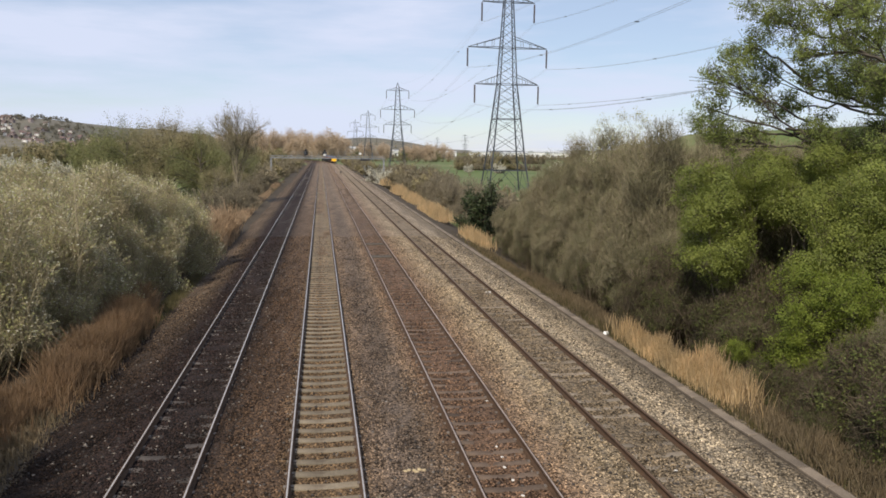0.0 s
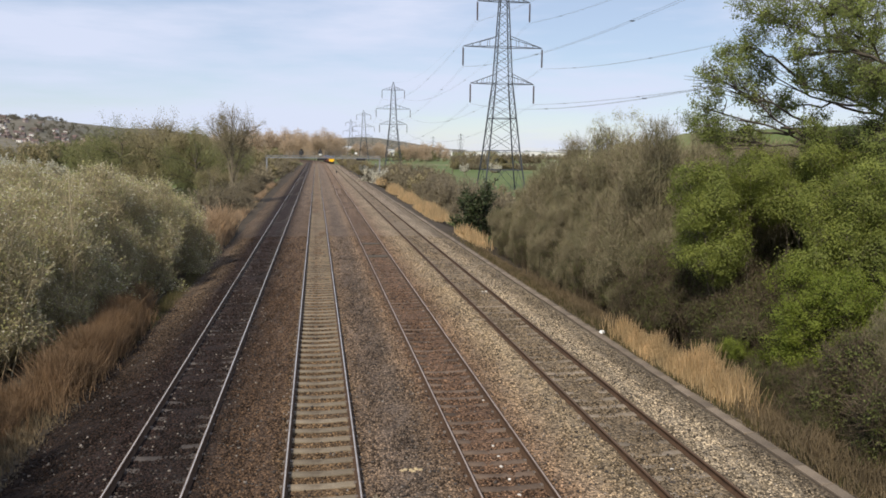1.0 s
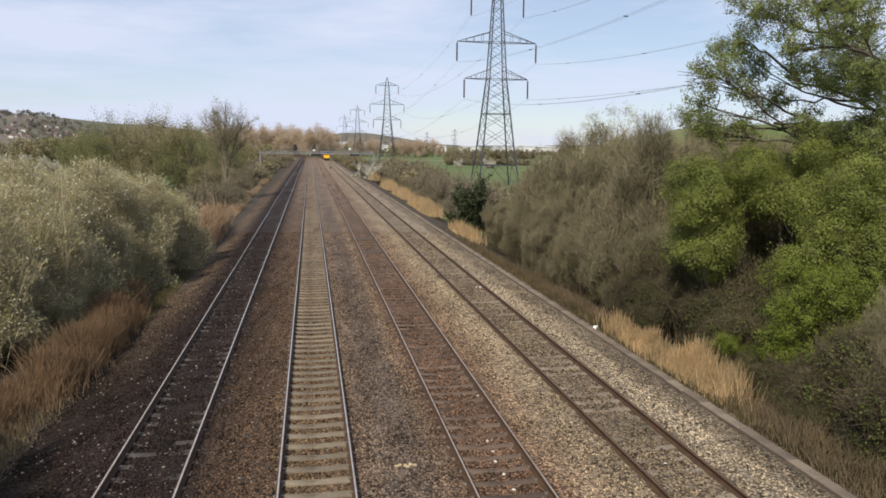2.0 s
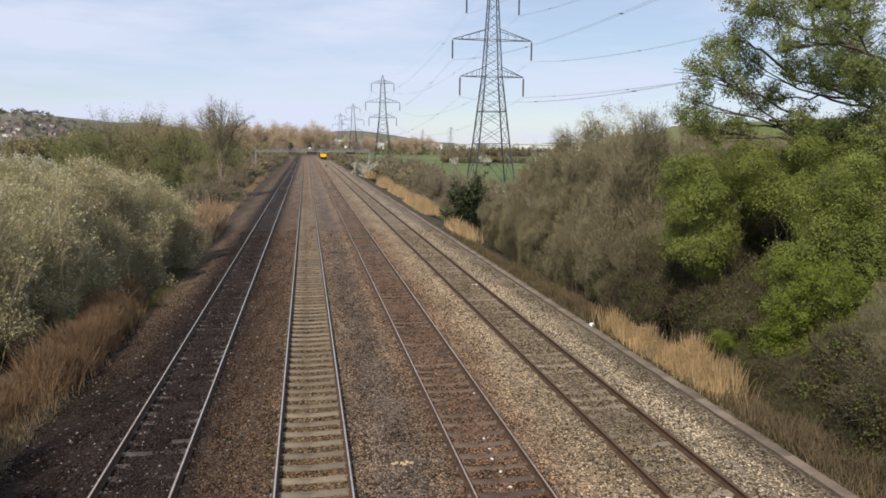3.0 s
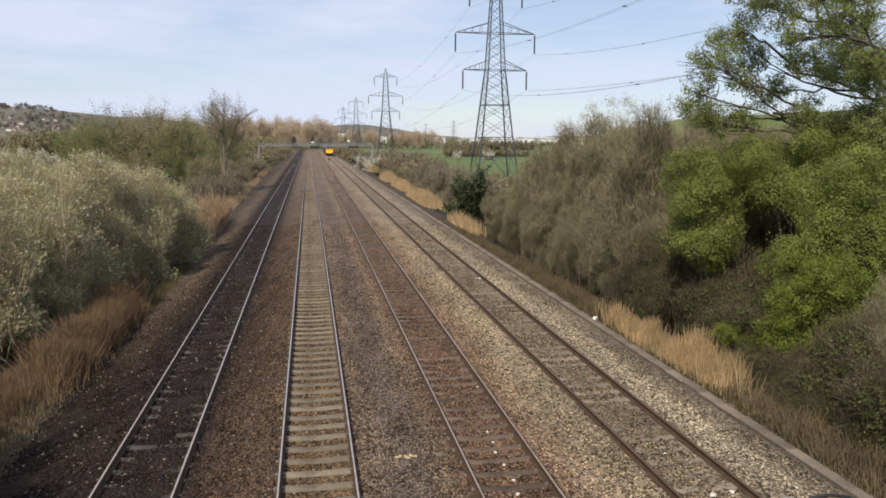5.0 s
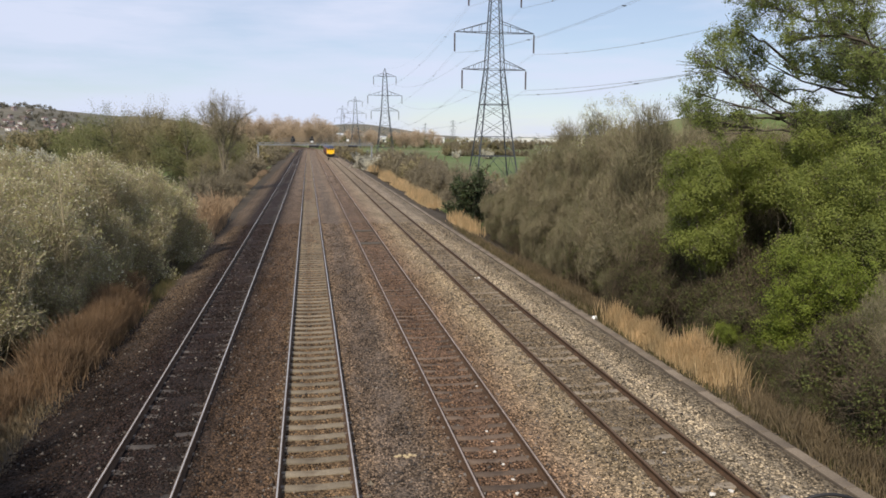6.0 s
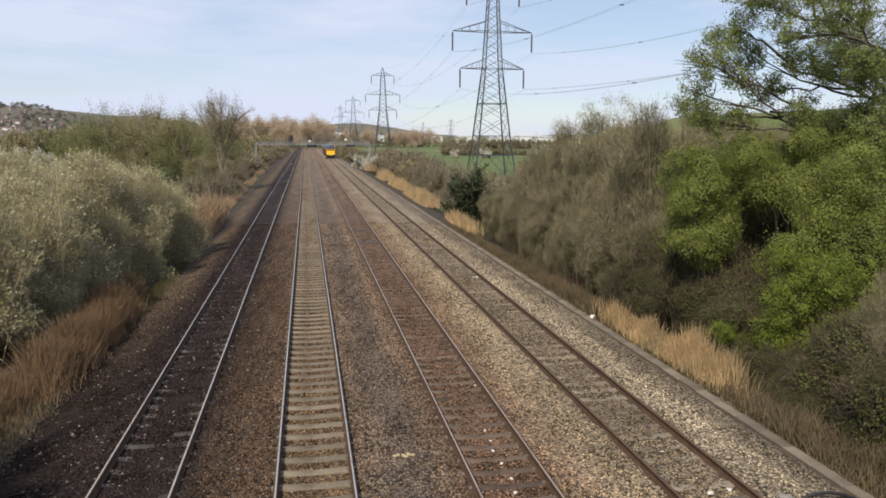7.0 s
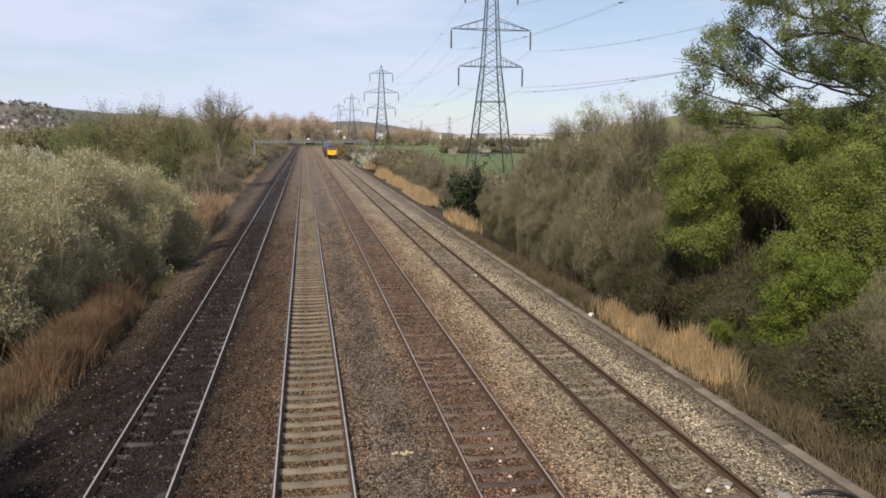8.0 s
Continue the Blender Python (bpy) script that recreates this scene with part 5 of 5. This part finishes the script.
for x, y, turn, s in ((13.7, 14.6, 100, 0.95), (14.3, 22.6, 300, 0.85), (14.4, 29.2, 60, 0.8), (13.4, 17.9, 20, 0.6), (14.8, 25.0, 80, 0.9), (13.2, 12.2, 140, 0.9), (12.9, 15.4, 30, 0.45), (12.7, 17.4, 170, 0.4), (12.5, 13.3, 260, 0.42), (13.6, 19.0, 200, 0.6), (13.2, 20.3, 320, 0.5), (14.4, 18.6, 90, 0.7),
                      (14.6, 35.2, 130, 0.6), (15.6, 31, 190, 0.95),
                      (-10.6, 15.2, 160, 1.2), (-9.3, 20.4, 40, 0.6)):
    again(bramble, x, y, -0.9, turn, s)
for x, y, turn, s in ((15.9, 16.6, 50, 0.52), (17.0, 18.2, 160, 0.52), (15.2, 13.4, 250, 0.45)):
    tagged(again(thicket2, x, y, -1.0, turn, s), "olive-brown twiggy shrub coming into leaf beside the brambles", "bush", "shrubs among the brambles")
holly = shrub("holly_bush", 5.3, 1.9, 110, 2500, 16000, 0.11, M_TWIG_G, M_LEAF_E, 61, 10, 0.05, (0.3, 0.8), 0.015, 1.2)
tagged(holly, "dark evergreen bush standing beside the dry grass", "bush")
place(holly, 13.9, 66.5, -0.8)

# hedges and trees further along
hedge = shrub("hedge_bush", 4.0, 2.8, 60, 360, 3000, 0.17, M_TWIG_G, M_LEAF_G, 71, 9, 0.05, (0.4, 1.2), 0.022, 1.3)
tagged(hedge, "scrubby brown bush on the railway bank", "bush", "scrub along the line")
green = shrub("green_bush", 3.6, 2.6, 50, 240, 3000, 0.20, M_TWIG_G, M_LEAF_F, 72, 9, 0.05, (0.4, 1.1), 0.022, 1.2)
tagged(green, "rounded olive-green bush in the field hedge", "bush", "field hedges")
blossom = shrub("blackthorn_bush", 3.4, 2.4, 50, 400, 4600, 0.15, M_TWIG_G, M_BLOSSOM, 73, 9, 0.1, (0.4, 1.0), 0.022, 1.2)
tagged(blossom, "blackthorn bush covered in white blossom", "bush", "blossoming blackthorns")
scrub = shrub("bank_scrub", 4.0, 2.8, 80, 900, 5500, 0.075, M_TWIG_G, M_LEAF_G, 75, 12, 0.05, (0.4, 1.2), 0.016, 1.3)
tagged(scrub, "scrubby grey-brown bush on the railway bank", "bush", "scrub along the line")
place(scrub, 16.9, 70, -1.2)
rng = random.Random(4)
place(hedge, 17.5, 74, -1.2)
place(green, 20, 84, -1.3)
place(blossom, 12.6, 176.5, -1.0, 0, 1.35)
for i in range(24):
    y = 72 + i * 4.6
    again(scrub if y < 130 else hedge, 17.0 + rng.uniform(-0.8, 2.2), y, -1.2, rng.uniform(0, 360), rng.uniform(0.62, 0.9))
for x, y, s in ((16.0, 172, 1.2), (18.5, 180, 1.2), (15, 195, 1.1), (24, 205, 1.2), (-88, 235, 1.8), (-96, 240, 1.7), (-80, 232, 1.5), (-48, 175, 1.3), (-103, 238, 1.6), (-70, 225, 1.4), (70, 300, 1.2), (95, 305, 1.4), (60, 310, 1.0)):
    again(blossom, x, y, float(terrain(x, y)), rng.uniform(0, 360), s)
for i in range(26):
    y = 62 + i * 5.0
    again(scrub if y < 150 else hedge, -9.8 - rng.uniform(0, 3.0), y, -1.3, rng.uniform(0, 360), rng.uniform(0.6, 1.0))
for i in range(20):
    y = 200 + i * 10
    again(green if i % 2 else hedge, 13.5 + rng.uniform(0, 4) + float(shift(y)), y, -1.3, rng.uniform(0, 360), rng.uniform(0.9, 1.5))
    again(green if i % 3 == 0 else hedge, -9.8 - rng.uniform(0, 3) + float(shift(y)), y, -1.3, rng.uniform(0, 360), rng.uniform(0.9, 1.4))
# continuous hedges across the fields: distance, from, to, spacing, size, share of green bushes
for row_y, x0, x1, step, size, leafy in ((345, 62, 100, 3.4, 1.15, 0.65), (470, 86, 104, 4.5, 1.5, 0.1), (545, 118, 160, 6.0, 1.8, 0.4), (640, 46, 250, 5.5, 0.6, 0.6), (880, 50, 480, 6.5, 1.35, 0.25)):
    x = x0
    while x < x1:
        y = row_y + rng.uniform(-3, 3)
        kind = green if rng.random() < leafy else (blossom if row_y == 345 and rng.random() < 0.5 else hedge)
        again(kind, x, y, float(terrain(x, y)) - 0.3, rng.uniform(0, 360), size * rng.uniform(0.75, 1.15))
        x += step * rng.uniform(0.7, 1.25)
for i in range(22):
    y = 76 + i * 3.2
    again(scrub if i % 3 else hedge, 20.5 + rng.uniform(-1.0, 3.0) - i * 0.06, y, -1.4, rng.uniform(0, 360), rng.uniform(0.7, 0.95))

for i in range(26):
    y = 132 + i * 3.4
    again((scrub, hedge, green)[i % 3], 19.5 + rng.uniform(-2.0, 3.5), y, -1.4, rng.uniform(0, 360), rng.uniform(0.9, 1.3))

field_tree = tree("field_tree", 9.3, 5.8, 0.9, 15, 30000, 0.11, M_LEAF_F, 81, 130, 1500, thick=0.24, m_twig=M_TWIG_G, tuft=0.42)
tagged(field_tree, "broad tree with olive-brown young leaves", "tree", "trees beyond the willows")
field_tree2 = tree("field_tree", 8.9, 5.5, 0.8, 15, 26000, 0.11, M_LEAF_B, 82, 140, 1700, thick=0.22, m_twig=M_TWIG_B, tuft=0.42)
tagged(field_tree2, "broad brownish tree coming into leaf", "tree", "trees beyond the willows")
wood_tree = tree("wood_tree", 9.6, 5.6, 0.8, 10, 2600, 0.40, M_LEAF_F, 85, 60, 300, thick=0.24, m_twig=M_TWIG_G, tuft=0.6)
tagged(wood_tree, "olive-brown tree in the far wood", "tree", "far woodland")
wood_tree2 = tree("wood_tree", 9.2, 5.4, 0.8, 10, 2600, 0.40, M_LEAF_B, 86, 60, 300, thick=0.24, m_twig=M_TWIG_B, tuft=0.6)
tagged(wood_tree2, "brown tree in the far wood not yet green", "tree", "far woodland")
tan_tree = tree("poplar_tree", 17, 5.8, 1.5, 14, 9000, 0.30, M_LEAF_T, 83, 110, 400, thick=0.3, m_twig=M_TWIG_B, tuft=1.2, per=5)
tagged(tan_tree, "tall tan-coloured tree not yet in leaf", "tree", "tan woodland down the line")
FAN = [(math.cos(2.4 * i) * (1.4 + 0.13 * i % 2.2), math.sin(2.4 * i) * (1.4 + 0.13 * i % 2.2), 7.2 + (i * 0.37) % 2.6) for i in range(16)]
bare = tree("bare_tree", 10.0, 4.0, 2.0, 16, 3600, 0.10, M_LEAF_G, 84, 240, 3800, thick=0.17, ends=FAN, inner=0.3, m_twig=M_TWIG_B, tuft=0.2, m_bark=M_TWIG_G)
tagged(bare, "slender leafless tree with upright grey branches", "tree")
place(bare, -10.6, 104, -1.2, 0, 1.0, 1.16)
place(field_tree, -25.5, 135, -1.7, 0, 1.14)
place(field_tree2, -33, 140, -1.7, 40, 1.12)
place(wood_tree, -60, 250, -1.7)
place(wood_tree2, -70, 255, -1.7)
place(tan_tree, -20, 596, -1.7)
for i, (x, y, s) in enumerate(((-19, 128, 1.0), (-29.5, 150, 1.2), (-40, 158, 1.0), (-21, 152, 1.08), (-15.5, 136, 0.85), (-48, 190, 0.95), (-36, 190, 1.05), (-26, 185, 0.95), (-17.5, 168, 0.8), (-14.5, 118, 0.55))):
    again(field_tree if i % 2 else field_tree2, x, y, float(terrain(x, y)) - 0.2, 47 * i, s)
for i in range(74):
    x = -16 - 200 * (i / 74) + rng.uniform(-6, 6)
    y = 238 + rng.uniform(0, 90)
    again((wood_tree, wood_tree2)[i % 2], x, y, float(terrain(x, y)) - 0.2, rng.uniform(0, 360), rng.uniform(0.66, 0.98))
for i in range(84):
    x = -190 + 3.6 * i + rng.uniform(-3, 3)
    y = 575 + rng.uniform(10, 110)
    again(tan_tree if i % 5 else wood_tree2, x, y, -1.7, rng.uniform(0, 360), rng.uniform(0.8, 1.2) * (1.14 if -75 < x < 22 else 0.72))
# woods on the hill and along the horizon
def far_wood(name, n, y0, y1, a0, a1, size, m, label, seed):
    """Many small crowns of leaf clumps on short stems, spread over a wedge of far country."""
    g = np.random.default_rng(seed)
    y = y0 + (y1 - y0) * g.uniform(0, 1, n) ** 0.7
    x = g.uniform(a0, a1, n) * y
    z = terrain(x, y)
    h = g.uniform(*size, n)
    k = 130
    d = g.normal(size=(n, k, 3))
    d /= np.linalg.norm(d, axis=2, keepdims=True)
    d *= g.uniform(0.5, 1, (n, k, 1)) * (1 + 0.25 * np.sin(d[..., :1] * 4 + h[:, None, None] * 9))
    c = np.stack([x, y, z + h * 0.55], 1)[:, None] + d * np.stack([h * 0.5, h * 0.5, h * 0.48], 1)[:, None]
    quads = leaf_quads(c.reshape(-1, 3), np.repeat(h * 0.11, k) * g.uniform(0.6, 1.4, n * k), g)
    stem = np.stack([np.stack([x, y, z - 1], 1), np.stack([x, y, z + h * 0.4], 1)], 1)
    v, f = join_arrays([quads, tubes(stem, np.full((n, 2), 0.3))])
    return tagged(part(name, fast_mesh(name, v, f, [m])), label, "trees", kind="stuff")


far_wood("hill_woods", 620, 1480, 2080, -0.52, -0.17, (6, 11), M_LEAF_E2, "dark woods between the houses on the hill", 5)
far_wood("horizon_woods", 300, 850, 2400, -0.17, 0.5, (5, 10), M_LEAF_F, "brown woods and hedges along the horizon", 6)


# ---- distant houses and sheds ----
def house(wall, label):
    root = tagged(new("house"), label, "house", "houses on the hillside")
    part("wall", box_mesh("wall", wall, -5, 5, -4, 4, -3, 5.2), root)
    bm = bmesh.new()
    v = [bm.verts.new(p) for p in ((-5.4, -4.5, 5.2), (5.4, -4.5, 5.2), (5.4, 4.5, 5.2), (-5.4, 4.5, 5.2), (-5.4, 0, 8.3), (5.4, 0, 8.3))]
    for q in ((0, 1, 5, 4), (2, 3, 4, 5), (0, 4, 3), (1, 2, 5), (3, 2, 1, 0)):
        bm.faces.new([v[i] for i in q])
    roof = part("roof", bm_mesh("roof", bm, M_TILE), root)
    part("chimney", box_mesh("chimney", M_BRICK, 3.4, 4.3, -0.5, 0.5, 7.0, 9.3), roof)
    for x in (-2.8, 2.8):
        for z in (0.9, 3.4):
            part("window", box_mesh("window", M_GLASS, x - 0.8, x + 0.8, -4.05, -3.95, z, z + 1.2), root)
    return root


villa = place(house(M_RENDER, "white rendered house with a dark roof on the hill"), -700, 1800, float(terrain(-700, 1800)))
brick_house = place(house(M_BRICK, "red brick house with a tiled roof on the hill"), -680, 1820, float(terrain(-680, 1820)))
for i in range(200):
    y = 1500 + 330 * rng.random()
    x = -(0.20 + 0.30 * rng.random()) * y
    again(villa if i % 3 == 0 else brick_house, x, y, float(terrain(x, y)), rng.uniform(-50, 50), rng.uniform(0.6, 0.95))


def shed(x, y, w, d, h, label, mat):
    root = tagged(new("industrial_shed"), label, "industrial building", "sheds on the horizon")
    root.matrix_basis = pose(x, y, float(terrain(x, y)), 0, 0, 8)
    part("wall", box_mesh("wall", mat, -w / 2, w / 2, -d / 2, d / 2, -2, h), root)
    bm = bmesh.new()
    v = [bm.verts.new(p) for p in ((-w / 2 - 1, -d / 2 - 1, h), (w / 2 + 1, -d / 2 - 1, h), (w / 2 + 1, d / 2 + 1, h), (-w / 2 - 1, d / 2 + 1, h), (-w / 2 - 1, 0, h + d * 0.12), (w / 2 + 1, 0, h + d * 0.12))]
    for q in ((0, 1, 5, 4), (2, 3, 4, 5), (0, 4, 3), (1, 2, 5), (3, 2, 1, 0)):
        bm.faces.new([v[i] for i in q])
    part("roof", bm_mesh("roof", bm, M_SHEET), root, "pale sheet roof")
    for i in range(4):
        cx = -w / 2 + w * (i + 0.5) / 4
        part("door", box_mesh("door", M_STEEL, cx - w * 0.04, cx + w * 0.04, -d / 2 - 0.15, -d / 2 + 0.02, -0.5, h * 0.55), root)
    return root


for x, y, w, d, h in ((245, 1180, 30, 16, 9), (210, 1300, 34, 18, 8), (318, 1250, 44, 20, 8), (70, 1240, 40, 20, 12), (40, 1320, 34, 18, 13), (120, 1400, 36, 18, 9), (400, 1350, 52, 22, 10), (372, 1180, 38, 18, 9)):
    shed(x, y, w, d, h, "white industrial shed on the horizon", M_WHITE)


def silo(x, y, h):
    root = tagged(new("silo"), "tall white silo beside the far sheds", "silo", "silos on the horizon")
    root.matrix_basis = pose(x, y, float(terrain(x, y)))
    bm = bmesh.new()
    bmesh.ops.create_cone(bm, cap_ends=True, segments=20, radius1=2.6, radius2=2.5, depth=h, matrix=Matrix.Translation((0, 0, h / 2)))
    part("drum", bm_mesh("drum", bm, M_WHITE), root)
    bm = bmesh.new()
    bmesh.ops.create_cone(bm, cap_ends=True, segments=20, radius1=2.55, radius2=0.4, depth=3, matrix=Matrix.Translation((0, 0, h + 1.5)))
    part("cap", bm_mesh("cap", bm, M_SHEET), root)


for x, y, h in ((186, 1260, 15), (194, 1262, 13), (208, 1300, 21)):
    silo(x, y, h)

for x, y, s in ((-11.4, 166, 1.15), (-13.5, 170, 1.3), (-10.6, 158, 0.9), (-12, 150, 1.1), (15.5, 165, 0.9)):
    again(hedge, x, y, -1.3, 40 * s, s)

# ---- litter, stones and cable at the trackside ----
def lump(name, label, cat, x, y, z, s, mat, seed, flat=0.5):
    rng = np.random.default_rng(seed)
    bm = bmesh.new()
    bmesh.ops.create_icosphere(bm, subdivisions=2, radius=1.0)
    for v in bm.verts:
        v.co *= 1 + 0.28 * noise.noise(v.co * 1.7 + Vector((seed * 3.1, 0, 0)))
        v.co = Vector((v.co.x * s, v.co.y * s * 0.75, v.co.z * s * flat))
    ob = new(name, bm_mesh(name, bm, mat))
    ob.matrix_basis = pose(x, y, z + s * flat * 0.7, 0, 0, rng.uniform(0, 360))
    return tagged(ob, label, cat, "pale stones on the track" if name == "pale_stone" else "")


lump("white_sack", "crumpled white plastic sack beside the cable trough", "litter", 11.15, 28.45, -0.5, 0.15, M_WHITE, 3, 0.8)
for i, (x, y, s) in enumerate(((3.94, 15.69, 0.06), (4.03, 16.88, 0.055), (4.02, 16.26, 0.05), (3.96, 15.02, 0.06), (3.97, 14.27, 0.06), (3.89, 13.65, 0.07), (4.52, 20.18, 0.05), (8.18, 36.4, 0.13), (8.02, 36.5, 0.09),
                              (7.63, 12.99, 0.10), (8.07, 13.07, 0.09), (7.62, 15.03, 0.06), (7.63, 14.31, 0.05), (7.67, 13.67, 0.06), (-1.25, 15.4, 0.06), (3.3, 32.0, 0.05), (4.5, 32.3, 0.05))):
    lump("pale_stone", "pale limestone lump lying between the rails", "stone", x, y, -0.19, s * 0.8, M_PALE, 20 + i)
for i, (dx, dy) in enumerate(((0, 0), (0.12, 0.03), (-0.12, 0.02), (0.04, -0.07), (-0.2, -0.02), (0.2, -0.03))):
    lump("yellow_stone", "yellowish stone in a small heap between tracks", "stone", 1.96 + dx, 15.82 + dy, -0.21, 0.06, M_YELLOW_STONE, 60 + i)
for y in (49.6, 56.4):
    bm = bmesh.new()
    for k in range(3):
        add_box(bm, 3.20, 4.56, y - 0.42 + k * 0.29, y - 0.15 + k * 0.29, -0.175, -0.115, 0.012)
    tagged(new("timber_board", bm_mesh("timber_board", bm, M_BARK)), "dark timber boards lying between the rusty rails", "board", "boards between the rails")
# small marker post between two tracks, far down the line
marker = tagged(new("marker_post"), "small dark marker post standing between the tracks", "marker post")
marker.matrix_basis = pose(5.75, 226, -0.25)
part("post", box_mesh("post", M_BLACK, -0.05, 0.05, -0.05, 0.05, -0.2, 0.75, 0.01), marker)
part("plate", box_mesh("plate", M_BLACK, -0.22, 0.22, -0.085, -0.055, 0.5, 0.95, 0.015), marker, "dark square plate")
# black cable looping out of the ballast at the trough, over pale sandbags
u = np.linspace(0, 1, 24)
P = np.stack([9.25 + 1.30 * u, 12.72 - 0.2 * u, -0.36 + 0.20 * np.sin(np.pi * u) ** 0.8], 1)[None]
hose = part("black_cable", fast_mesh("black_cable", *tubes(P, np.full((1, 24), 0.035), 8), [M_BLACK], smooth=True))
tagged(hose, "black cable arching over the ballast to the trough", "cable")
lump("concrete_block", "broken pale concrete block lying at the rail end", "concrete block", 8.95, 12.5, -0.26, 0.22, M_TROUGH_PALE, 80, 0.45)
for i, (x, y, s) in enumerate(((9.5, 12.45, 0.10), (9.75, 12.4, 0.08), (9.95, 12.5, 0.09), (10.2, 12.42, 0.07), (9.3, 12.38, 0.08))):
    lump("broken_stone", "grey broken stone heaped under the black cable", "stone", x, y, -0.36, s, M_TROUGH_PALE, 90 + i, 0.6)

# ---- small pieces last ----
lay_sleepers()
stones("ballast_stones", 150000, 9.5, 38, 1, 0.037, "angular brown and grey ballast stones between the rails", power=1.25)
stones("far_ballast_stones", 40000, 34, 62, 2, 0.045, "ballast stones further down the line", x0=-6.0)


stones("pale_ballast_stones", 3000, 9.5, 46, 3, 0.048, "scattered larger pale stones among the ballast", x0=-7.2, x1=9.6, power=1.3, mat=M_LIGHTSTONE)
stones("dark_ballast_stones", 5000, 9.5, 40, 4, 0.050, "scattered dark oily stones among the ballast", x0=-7.2, x1=9.6, power=1.3, mat=M_DARKSTONE)


def motions():
    times = [i * 0.5 for i in range(17)]
    for ob, back in train:
        walk(ob, [(t, train_place(train_front(t) + back)) for t in times])


motions()
